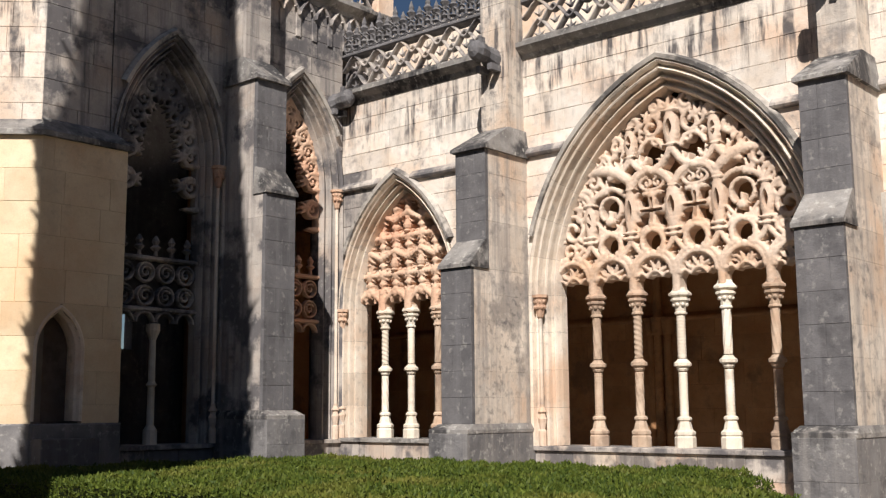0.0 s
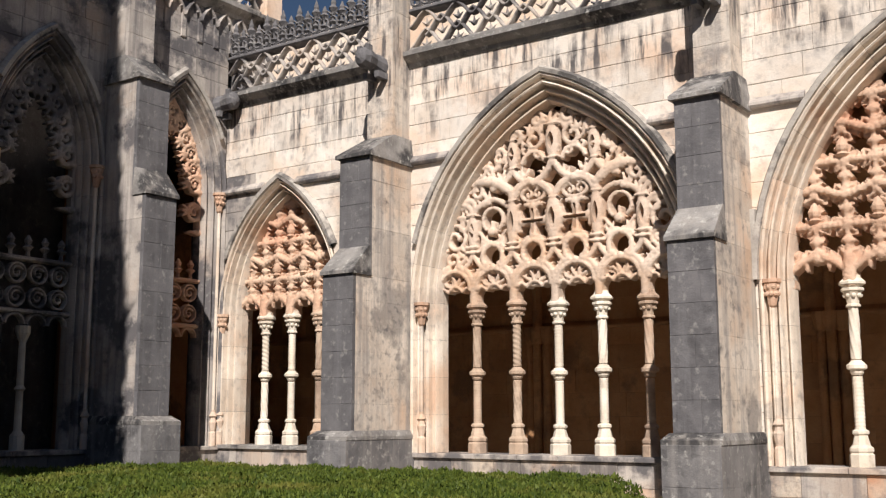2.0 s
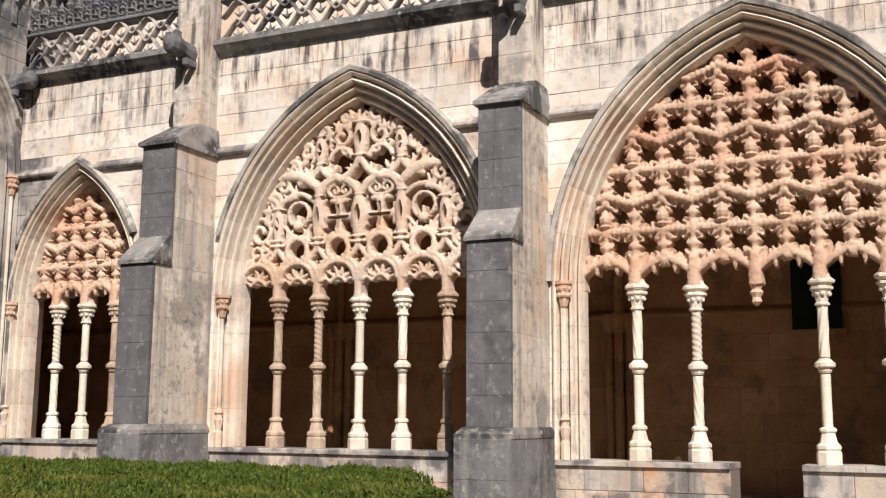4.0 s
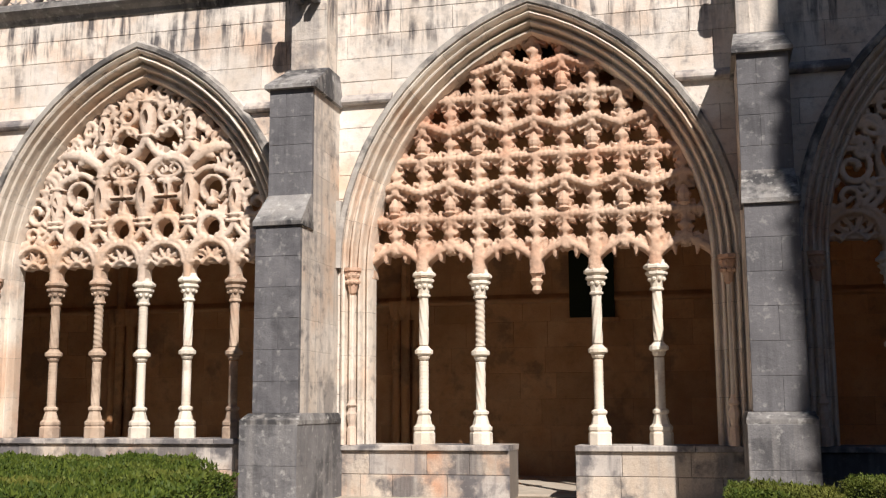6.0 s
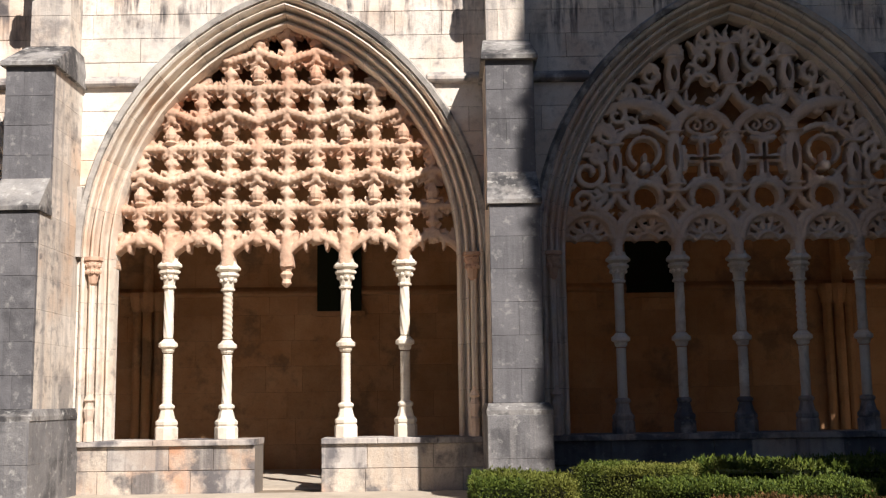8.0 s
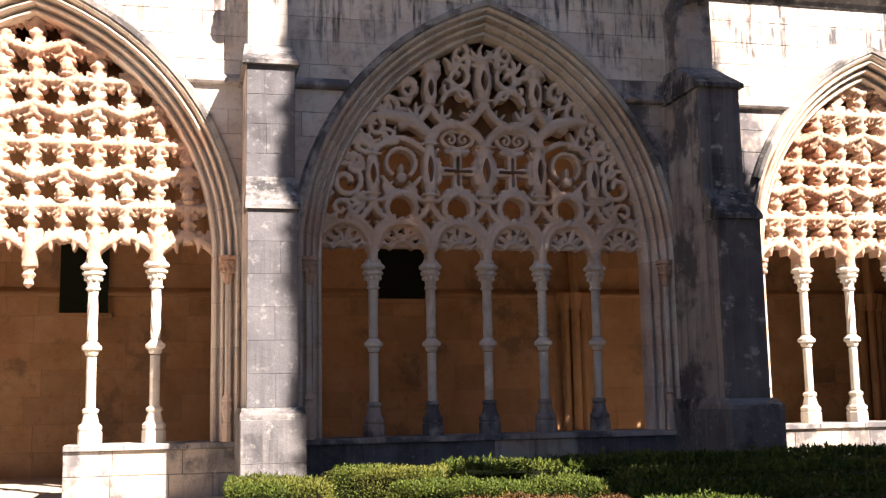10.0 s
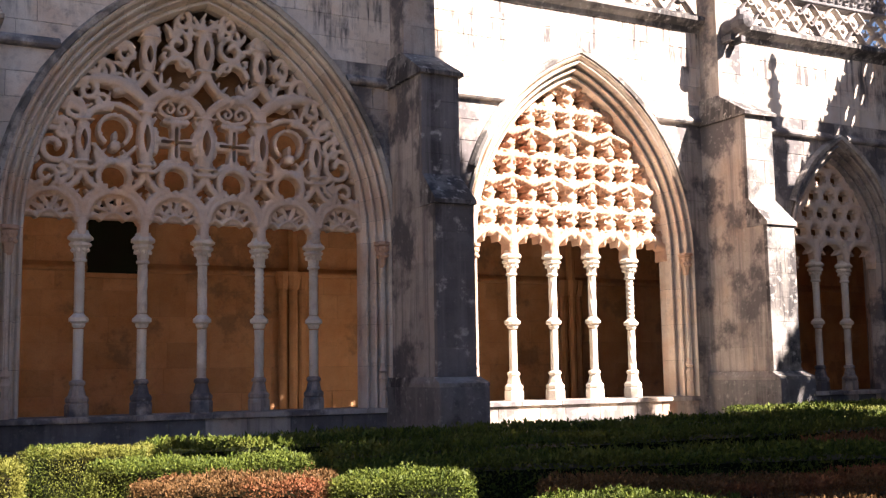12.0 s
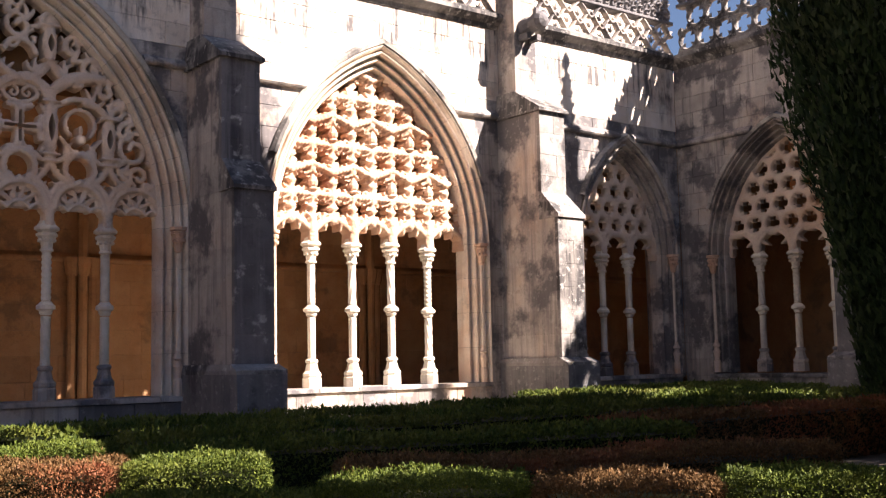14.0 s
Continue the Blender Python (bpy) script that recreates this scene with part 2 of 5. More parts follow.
class Arch:
    """A two-centred pointed arch: half width a of the opening, mouldings of width e round it, outer apex at top."""

    def __init__(self, c, a, top, e=0.55, zs=SPRING, foot=SILL):
        self.c, self.a, self.e, self.zs, self.foot, self.top = c, a, e, zs, foot, top
        self.R = ((top - zs) ** 2 - e * e + a * a) / (2 * (e + a))

    def half(self, z, off=0.0):
        """Half width at height z of the line that lies off outside the opening; 0 above its apex."""
        if z <= self.zs:
            return self.a + off
        q = (self.R + off) ** 2 - (z - self.zs) ** 2
        return max(0.0, math.sqrt(q) + self.a - self.R) if q > 0 else 0.0

    def apex(self, off=0.0):
        return self.zs + math.sqrt(max(0.0, (self.R + off) ** 2 - (self.R - self.a) ** 2))

    def path(self, off=0.0, n=14, foot=None):
        top = math.atan2(self.apex(off) - self.zs, self.R - self.a)
        cx, r = self.a - self.R, self.R + off
        right = [(cx + r * math.cos(top * k / n), self.zs + r * math.sin(top * k / n)) for k in range(n + 1)]
        low = self.foot if foot is None else foot
        left = [(-x, z) for x, z in right]
        pts = [(-(self.a + off), low)] + left[:-1] + [(0, self.apex(off))] + right[:-1][::-1] + [(self.a + off, low)]
        return [(self.c + x, z) for x, z in pts]

    def inside(self, x, z, off=0.0):
        return abs(x - self.c) < self.half(z, off) and z > self.foot


def voussoirs(arch, profile, course=0.72, n=14):
    """The mouldings cut into jamb blocks and arch stones with thin joints: a list of Geos."""
    lines = [arch.path(o, n) for o, _ in profile]
    m = len(lines[0])
    cuts = []
    for k in range(m - 1):
        (x0, z0), (x1, z1) = lines[-1][k], lines[-1][k + 1]
        d = math.hypot(x1 - x0, z1 - z0)
        c = max(1, round(d / course)) if d > 0.8 else 1
        cuts += [k + j / c for j in range(c)]
    cuts.append(float(m - 1))

    def at(line, q):
        k = min(int(q), m - 2)
        f = q - k
        return (line[k][0] * (1 - f) + line[k + 1][0] * f, line[k][1] * (1 - f) + line[k + 1][1] * f)

    out, a = [], 0
    while a < len(cuts) - 1:
        x0, z0 = at(lines[-1], cuts[a])
        b = a + 1
        while b < len(cuts) - 1:
            x1, z1 = at(lines[-1], cuts[b + 1])
            if math.hypot(x1 - x0, z1 - z0) > course * 1.2 or abs(x1 - arch.c) < 1e-6 < abs(x0 - arch.c) and b > a + 1:
                break
            b += 1
        qs = cuts[a:b + 1]
        x1, z1 = at(lines[-1], qs[-1])
        gap = 0.0022 / max(0.1, math.hypot(x1 - x0, z1 - z0)) * (qs[-1] - qs[0])
        qs = [qs[0] + gap] + qs[1:-1] + [qs[-1] - gap]
        w = len(qs)
        v = [(*[p for p in (at(line, q)[0],)], d, at(line, q)[1]) for (o, d), line in zip(profile, lines) for q in qs]
        f = [(i * w + k, i * w + k + 1, (i + 1) * w + k + 1, (i + 1) * w + k) for i in range(len(profile) - 1) for k in range(w - 1)]
        out.append(Geo().add(v, f))
        a = b
    return out


def archivolt(arch, profile, n=14):
    """Mouldings swept round the arch; profile rows (offset outwards, depth)."""
    g = Geo()
    lines = [arch.path(o, n) for o, _ in profile]
    m = len(lines[0])
    v = [(x, d, z) for (o, d), line in zip(profile, lines) for x, z in line]
    f = [(i * m + k, i * m + k + 1, (i + 1) * m + k + 1, (i + 1) * m + k) for i in range(len(profile) - 1) for k in range(m - 1)]
    return g.add(v, f)


PROFILE = [(0.56, 0.005), (0.56, -0.07), (0.515, -0.10), (0.475, -0.06), (0.46, 0.05), (0.43, 0.10), (0.405, 0.05), (0.395, -0.02), (0.365, -0.045), (0.335, -0.02), (0.325, 0.1), (0.30, 0.2), (0.27, 0.2), (0.255, 0.12), (0.235, 0.09), (0.21, 0.09), (0.19, 0.13), (0.18, 0.25), (0.15, 0.33), (0.12, 0.33), (0.105, 0.25), (0.08, 0.22), (0.05, 0.22), (0.03, 0.27), (0.0, 0.4), (0.0, 0.6), (0.34, 0.96), (0.56, 0.96)]


# ---- coursed walls ----
def courses(u0, u1, z0, z1, arches, step, lengths, rng, edge=0.5, far=None):
    """Blocks of a coursed wall with pointed openings: polygons in (u, z)."""
    out = []
    n = max(1, round((z1 - z0) / step))
    for k in range(n):
        a, b = z0 + (z1 - z0) * k / n, z0 + (z1 - z0) * (k + 1) / n
        cuts = []
        for ar in arches:
            if a >= ar.apex(min(edge, ar.e - 0.02)) - 0.02 or b <= ar.foot:
                continue
            near = min(edge, ar.e - 0.02)
            ha, hb = ar.half(a, near), ar.half(b, near)
            cuts.append((ar.c - ha, ar.c - hb, ar.c + ha, ar.c + hb))
        spans, left = [], (u0, u0)
        for la, lb, ra, rb in sorted(cuts):
            spans.append((left, (la, lb)))
            left = (ra, rb)
        spans.append((left, (u1, u1)))
        for (sa, sb), (ea, eb) in spans:
            w = min(ea - sa, eb - sb) if ea > sa and eb >= sb else -1
            if max(ea - sa, eb - sb) < 0.03 or ea <= sa:
                continue
            x = max(sa, sb)
            end = min(ea, eb)
            joints = []
            x += rng.uniform(*lengths) * rng.uniform(0.4, 1.0)
            while x < end - 0.35:
                joints.append(x)
                x += rng.uniform(*lengths)
            line = [(sa, sb)] + [(j, j) for j in joints] + [(ea, eb)]
            for (pa, pb), (qa, qb) in zip(line, line[1:]):
                poly = [(pa, a), (qa, a), (qb, b), (pb, b)]
                if qb - pb < 0.02:
                    poly = [(pa, a), (qa, a), ((pb + qb) / 2, b)]
                out.append(poly)
    return out


def shrink(poly, gap):
    cx, cz = sum(p[0] for p in poly) / len(poly), sum(p[1] for p in poly) / len(poly)
    return [(x + gap * (1 if x < cx else -1), z + gap * (1 if z < cz else -1)) for x, z in poly]


LATER = []                                                # blocks of the walls are made at the end of the file


def wall(name, m, u0, u1, z0, z1, arches, thick, label, near, seed, step=0.44, mat=None, edge=0.5, gap=0.0032):
    """A wall with its core, and its face of blocks for later. near: stretch of u whose blocks are single parts."""
    rng = random.Random(seed)
    core = Geo()
    for poly in courses(u0, u1, z0, z1, arches, 0.22, (50, 60), rng, edge=edge - 0.06):
        core.prism(poly, 0.018, thick)
    ob = part(name, core, JOINT, None, kind="structure")
    ob.matrix_world = m
    tagged(ob, label, "wall")
    LATER.append((ob, courses(u0, u1, z0, z1, arches, step, (0.55, 1.35), rng, edge=edge), near, mat or WALL, rng, gap))
    return ob


I4 = Matrix.Identity(4)
NORTH = I4
WEST = Matrix.Translation((-19.8, 0, 0)) @ Matrix.Rotation(radians(90), 4, "Z")     # u = y, faces +x
EAST = Matrix.Translation((23.4, 0, 0)) @ Matrix.Rotation(radians(-90), 4, "Z")     # u = -y, faces -x

B1 = Arch(-17.90, 1.58, 7.40, e=0.34, zs=4.25, foot=1.13)
B2 = Arch(-10.71, 2.75, 8.68, e=0.52, zs=4.17, foot=1.03)
B3 = Arch(-2.89, 3.06, 8.87, e=0.46)
B4 = Arch(5.24, 3.12, 8.94, e=0.46)
B5 = Arch(13.42, 2.50, 8.47, e=0.47, zs=4.18, foot=0.97)
B6 = Arch(21.27, 1.50, 7.22, e=0.40, zs=4.22, foot=0.99)
BAYS = [B1, B2, B3, B4, B5, B6]
A1 = Arch(-1.42, 0.98, 9.98, e=0.42, zs=7.25, foot=1.1)
A2 = Arch(-5.12, 1.02, 9.98, e=0.42, zs=7.25, foot=1.1)
E1 = Arch(3.24, 1.92, 7.45, e=0.42, foot=1.02)
E2 = Arch(9.3, 2.6, 8.5)
E3 = Arch(17.0, 2.8, 8.7)

# ground
g = Geo()
g.add([(-400, -400, 0), (400, -400, 0), (400, 400, 0), (-400, 400, 0)], [(0, 1, 2, 3)])
tagged(part("ground", g, GROUND, None, kind="structure"), "brown gravel garden ground of the cloister", "ground")
g = Geo().box(-19.0, 22.6, -2.45, -0.02, 0.0, 0.03)
tagged(part("pavement", g, PAVING, None, kind="structure"), "worn pale stone path along the arcade", "pavement")
g = Geo().box(-26.0, 29.6, 0.9, 6.4, 0.0, 0.04)
tagged(part("floor_gallery", g, PAVING, None, kind="structure"), "worn stone floor of the vaulted gallery", "floor")

# walls of the arcade
north = wall("wall_north", NORTH, -19.8, 23.4, SILL, CORNICE, BAYS, 0.95, "pale coursed limestone arcade wall with dark rain streaks", (-16.5, 9.0), 1)
# pavilion wall: light stone given patchy grey for the shade on it
west = wall("wall_west", WEST, -6.6, 0.0, 1.1, 11.4, [A1, A2], 0.9, "tall coursed limestone wall of the fountain pavilion", (-7, 0), 2, edge=0.36, mat=MIXED)
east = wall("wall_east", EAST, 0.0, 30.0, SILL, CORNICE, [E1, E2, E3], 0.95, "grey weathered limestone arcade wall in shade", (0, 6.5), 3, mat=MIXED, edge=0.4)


def low_wall(name, m, spans, seed, label, mat=WALL, h=SILL, thick=0.95):
    """The breast wall under the arches with its sill slab."""
    rng = random.Random(seed)
    for u0, u1 in spans:
        g = Geo().box(u0 + 0.01, u1 - 0.01, 0.018, thick - 0.02, 0, h - 0.1)
        ob = tagged(part(name, g, JOINT, None, kind="structure"), label, "low wall")
        ob.matrix_world = m
        top = Geo()
        x = u0
        while x < u1 - 0.01:
            q = min(u1, x + rng.uniform(0.9, 1.6))
            if u1 - q < 0.4:
                q = u1
            s = Geo().prism([(x + 0.003, h - 0.1), (q - 0.003, h - 0.1), (q - 0.003, h), (x + 0.003, h)], -0.07, thick + 0.03, 0.012)
            part("sill", s, WEATHER if mat is MIXED else MIXED, ob)
            x = q
        for poly in courses(u0, u1, 0.0, h - 0.1, [], 0.42, (0.6, 1.2), rng):
            s = Geo().prism(shrink(poly, 0.004), rng.uniform(-0.005, 0.004), 0.03, 0.008)
            part("stone", s, mat if rng.random() > 0.35 else MIXED, ob)


for B, mat, lab in ((B1, MIXED, "grey-stained limestone breast wall with sill slabs"), (B2, LOW, "stained limestone breast wall with sill slabs"), (B4, GREY, "dark grey limestone breast wall with sill slabs"), (B5, LOW, "pale sunlit limestone breast wall"), (B6, GREY, "dark grey limestone breast wall")):
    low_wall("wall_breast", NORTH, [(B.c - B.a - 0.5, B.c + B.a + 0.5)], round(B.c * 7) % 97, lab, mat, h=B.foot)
low_wall("wall_breast", NORTH, [(B3.c - B3.a - 0.6, -3.35), (-2.21, B3.c + B3.a + 0.6)], 6, "pale limestone breast wall with orange lichen stains", LOW)
# the footing's dark stone carries the shade at the pavilion's foot
low_wall("wall_breast", WEST, [(-6.6, 0.0)], 8, "limestone footing under the pavilion arches, darkened for its shade", GREY, h=1.1)
low_wall("wall_breast", EAST, [(E.c - E.a - 0.5, E.c + E.a + 0.5) for E in (E1, E2, E3)], 9, "grey limestone breast wall in shade", MIXED, h=0.98)
# wall feet between the openings
g = Geo()
for u0, u1 in ((-15.81, -13.97), (-7.45, -6.56), (0.78, 1.61), (8.87, 10.41), (16.43, 19.26)):
    g.box(u0 + 0.005, u1 - 0.005, 0.006, 0.9, 0, SILL - 0.004)
tagged(part("wall_foot", g, MIXED, None, kind="structure"), "stained limestone wall foot between the arches", "wall")
g = Geo().box(5.68, 6.2, 0.006, 0.9, 0, SILL - 0.004).box(0.02, 0.8, 0.006, 0.9, 0, SILL - 0.004).box(12.4, 13.7, 0.006, 0.9, 0, SILL - 0.004)
ob = tagged(part("wall_foot", g, MIXED, None, kind="structure"), "stained limestone wall foot in the corner", "wall")
ob.matrix_world = EAST


# ---- window arches: mouldings, shafts, columns ----
def corbel_shaft(parent, x, foot, zs):
    """The thin shaft on a jamb with its carved capital and small pedestal."""
    g = Geo().lathe([(0.085, 0), (0.085, 0.3), (0.06, 0.34), (0.1, 0.55), (0.075, 0.6), (0.06, 0.66), (0.1, 0.7), (0.05, 0.8), (0.05, 0.85)], 8, x, -0.0, foot)
    foot_geo = g
    g = Geo().lathe([(0.042, 0.85), (0.042, zs - 0.5 - foot)], 8, x, -0.0, foot)
    parent = part("shaft", g, MOULD, parent)
    part("shaft_base", foot_geo, CARVED_PALE, parent)
    g = Geo().lathe([(0.035, zs - 0.5 - foot), (0.07, zs - 0.46 - foot), (0.12, zs - 0.2 - foot), (0.15, zs - 0.1 - foot), (0.12, zs - 0.08 - foot), (0.17, zs - 0.06 - foot), (0.17, zs - foot)], 8, x, 0.0, foot)
    for k in range(10):
        a = math.pi * (1 + k / 9)
        g.ball(x + 0.11 * math.cos(a), zs - 0.2 + 0.06 * (-1) ** k, 0.045, 0.11 * math.sin(a), n=6, m=4)
    part("shaft_capital", g, CARVED, parent, "carved foliage capital")


def window_arch(arch, m, label, mat=None):
    t = thing("window_arch", m, label, "arch", "arches of the cloister")
    prof = [(o * arch.e / 0.55, d) for o, d in PROFILE]
    bed = part("archivolt", archivolt(arch, [(o + (0.012 if o < 0.01 else 0), d + (0.008 if o > 0.001 and d < 0.9 else 0)) for o, d in prof]), JOINT, t, smooth=False)
    for g in voussoirs(arch, prof[:-1]):
        part("voussoir", g, mat or MOULD, bed, smooth=False)
    hood = Geo()
    pr = [(arch.e + 0.0, 0.01), (arch.e + 0.015, -0.13), (arch.e + 0.10, -0.15), (arch.e + 0.15, -0.06), (arch.e + 0.16, 0.01)]
    sub = Arch(arch.c, arch.a, arch.top, arch.e, arch.zs, arch.zs + 0.75 * (arch.top - arch.zs) * 0.35)
    pts = [sub.path(o, 14) for o, _ in pr]
    keep = [k for k in range(len(pts[0])) if pts[0][k][1] > arch.zs + 1.2]
    k0, k1 = keep[0], keep[-1]
    w = k1 - k0 + 1
    v = [(line[k][0], d, line[k][1]) for (o, d), line in zip(pr, pts) for k in range(k0, k1 + 1)]
    hood.add(v, [(i * w + k, i * w + k + 1, (i + 1) * w + k + 1, (i + 1) * w + k) for i in range(len(pr) - 1) for k in range(w - 1)])
    part("hood_mould", hood, HOOD, t, "grey-stained hood mould")
    zt = arch.apex(arch.e) - 0.04
    part("apex_stone", Geo().prism([(arch.c - 0.5, zt), (arch.c + 0.5, zt), (arch.c, zt + 0.5)], 0.01, 0.06), mat or WALL, t)
    for s in (-1, 1):
        corbel_shaft(t, arch.c + s * (arch.a + 0.27), arch.foot, arch.zs)
    return t


for B in (B1, B2, B3, B5):
    window_arch(B, NORTH, "sunlit pointed arch with deep stone mouldings")
window_arch(B4, NORTH, "shaded pointed arch with deep stone mouldings")
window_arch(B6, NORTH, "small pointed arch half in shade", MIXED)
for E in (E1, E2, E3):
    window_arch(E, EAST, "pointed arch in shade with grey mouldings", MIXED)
# pavilion arches likewise greyed, shade put into their stone colour
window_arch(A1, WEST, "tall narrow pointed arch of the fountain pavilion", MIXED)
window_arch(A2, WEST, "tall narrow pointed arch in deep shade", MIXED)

COL_Y = 0.5


def column(twist_low, twist_up, mat, label):
    h = SPRING - SILL + 0.03
    t = thing("column", pose(0, 0, -50), label, "column", "slender columns of the arcade")
    g = Geo().lathe([(0.205, 0), (0.205, 0.2), (0.18, 0.23), (0.2, 0.26), (0.2, 0.31), (0.15, 0.36), (0.13, 0.44), (0.11, 0.52), (0.14, 0.55), (0.14, 0.59), (0.1, 0.62)], 8)
    # shaded columns get a greyer base: rain stain and shade in one colour
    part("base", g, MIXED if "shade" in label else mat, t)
    for name, z0, z1, tw in (("lower_shaft", 0.56, 1.5, twist_low), ("upper_shaft", 1.78, 2.66, twist_up)):
        rows = 44
        g = Geo().lathe([(0.083, z0 + (z1 - z0) * k / rows) for k in range(rows + 1)], 28, twist=tw)
        part(name, g, mat, t, smooth=True)
    g = Geo().lathe([(0.088, 1.52), (0.115, 1.56), (0.115, 1.6), (0.17, 1.63), (0.17, 1.69), (0.13, 1.72), (0.088, 1.77)], 12)
    part("ring", g, mat, t)
    g = Geo().lathe([(0.088, 2.66), (0.125, 2.68), (0.125, 2.71), (0.1, 2.73), (0.115, 2.84), (0.165, 2.93), (0.195, 2.95), (0.195, 2.99), (0.155, 3.01), (0.17, 3.03), (0.225, 3.06), (0.225, 3.1), (0.15, 3.17), (0.14, h)], 8)
    for k in range(8):
        a = math.pi * (k + 0.5) / 4
        g.ball(0.13 * math.cos(a), 2.87, 0.04, 0.13 * math.sin(a), n=6, m=4)
    part("capital", g, mat, t, "carved capital")
    return t


KINDS = [((6, 52, 0.008, 52), (6, -14, 0.008)), ((6, 60, 0.008, 60), (6, 48, 0.008, 48)), ((6, 22, 0.007), (2, 60, 0.008)), ((5, 50, 0.009, 50), (6, 16, 0.008))]
PROTO = {}


def columns(arch, m, count, sp, y=COL_Y, skip=(), brown=(), lab="carved pale stone column with a ringed twisted shaft"):
    for k in range(count):
        if k in skip:
            continue
        kind = (k * 3 + round(abs(arch.c))) % 4
        mat, own = (COLUMN_BROWN, "brown-weathered carved stone column with a ringed shaft") if k in brown else (COLUMN, lab)
        key = (kind, own)
        place = m @ pose(arch.c + (k - (count - 1) / 2) * sp, y, arch.foot, 0, 0, 13 * k) @ Matrix.Diagonal((1, 1, (arch.zs - arch.foot) / (SPRING - SILL), 1))
        if key not in PROTO:
            PROTO[key] = column(*KINDS[kind], mat, own)
            PROTO[key].matrix_world = place
        else:
            copy_thing(PROTO[key], place)


columns(B1, NORTH, 3, 0.86, brown=(2,))
columns(B2, NORTH, 5, 0.972, brown=(0, 1, 4))
columns(B3, NORTH, 5, 1.057, skip=(2,))
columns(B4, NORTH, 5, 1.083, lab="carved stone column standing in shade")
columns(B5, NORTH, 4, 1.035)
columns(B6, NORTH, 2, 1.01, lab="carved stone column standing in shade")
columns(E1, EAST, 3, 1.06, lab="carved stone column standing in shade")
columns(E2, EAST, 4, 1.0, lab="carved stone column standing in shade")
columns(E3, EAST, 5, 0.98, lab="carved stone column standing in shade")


# ---- tracery ----
def arc(cx, cz, r, a0, a1, n=12):
    return [(cx + r * math.cos(radians(a0 + (a1 - a0) * k / n)), cz + r * math.sin(radians(a0 + (a1 - a0) * k / n))) for k in range(n + 1)]


class Relief:
    """A pierced stone panel carved from strokes and holes on a fine grid, rounded in front, open behind the holes."""

    def __init__(self, arch, low, step=0.022, thin=1.0, grain=0.004):
        self.arch, self.step, self.thin, self.grain = arch, step, thin, grain
        w = arch.a + 0.1
        self.xs = np.arange(-w, w + step, step)
        self.zs = np.arange(low, arch.apex() + 0.1, step)
        self.X, self.Z = np.meshgrid(self.xs, self.zs, indexing="ij")
        self.S = np.full(self.X.shape, -1.0)
        self.H = np.zeros(self.X.shape)

    def window(self, x0, x1, z0, z1):
        st = self.step
        i0, i1 = max(0, int((x0 - self.xs[0]) / st)), min(len(self.xs), int((x1 - self.xs[0]) / st) + 2)
        k0, k1 = max(0, int((z0 - self.zs[0]) / st)), min(len(self.zs), int((z1 - self.zs[0]) / st) + 2)
        return (slice(i0, i1), slice(k0, k1)) if i1 > i0 and k1 > k0 else None

    def stroke(self, pts, w, level=0.0, closed=False, taper=None, high=0.7):
        """A rounded bar along points; taper(q) scales its width from start to end."""
        w = w * self.thin
        pts = list(pts) + ([pts[0]] if closed else [])
        px, pz = [p[0] for p in pts], [p[1] for p in pts]
        sl = self.window(min(px) - w * 1.7, max(px) + w * 1.7, min(pz) - w * 1.7, max(pz) + w * 1.7)
        if sl is None:
            return
        X, Z = self.X[sl], self.Z[sl]
        best, n = np.full(X.shape, -9.0), len(pts) - 1
        wid = np.full(X.shape, w)
        for i, ((ax, az), (bx, bz)) in enumerate(zip(pts, pts[1:])):
            dx, dz = bx - ax, bz - az
            t = np.clip(((X - ax) * dx + (Z - az) * dz) / (dx * dx + dz * dz + 1e-9), 0, 1)
            d = np.hypot(X - ax - t * dx, Z - az - t * dz)
            ww = w * taper((i + t) / n) if taper else w
            m = ww - d
            better = m > best
            best = np.where(better, m, best)
            wid = np.where(better, ww, wid)
        inside = best > 0
        h = level + high * np.sqrt(np.clip(wid**2 - (wid - best) ** 2, 0, None))
        self.H[sl] = np.where(inside, np.maximum(self.H[sl], h), self.H[sl])
        self.S[sl] = np.maximum(self.S[sl], best)

    def slit(self, pts, w, taper=None):
        """Cuts an open slot along points."""
        px, pz = [p[0] for p in pts], [p[1] for p in pts]
        sl = self.window(min(px) - w * 2, max(px) + w * 2, min(pz) - w * 2, max(pz) + w * 2)
        if sl is None:
            return
        X, Z = self.X[sl], self.Z[sl]
        n = len(pts) - 1
        for i, ((ax, az), (bx, bz)) in enumerate(zip(pts, pts[1:])):
            dx, dz = bx - ax, bz - az
            t = np.clip(((X - ax) * dx + (Z - az) * dz) / (dx * dx + dz * dz + 1e-9), 0, 1)
            d = np.hypot(X - ax - t * dx, Z - az - t * dz)
            self.S[sl] = np.minimum(self.S[sl], d - (w * taper((i + t) / n) if taper else w))

    def disc(self, x, z, r, level=0.0):
        self.stroke([(x, z), (x + 1e-4, z)], r, level)

    def fill(self, c, rx, rz, level):
        """A flat half disc standing on its diameter."""
        sl = self.window(c[0] - rx, c[0] + rx, c[1], c[1] + rz)
        if sl is None:
            return
        d = np.minimum(rx * (1 - np.hypot((self.X[sl] - c[0]) / rx, (self.Z[sl] - c[1]) / rz)), self.Z[sl] - c[1])
        self.H[sl] = np.where(d > 0, np.maximum(self.H[sl], level), self.H[sl])
        self.S[sl] = np.maximum(self.S[sl], d)

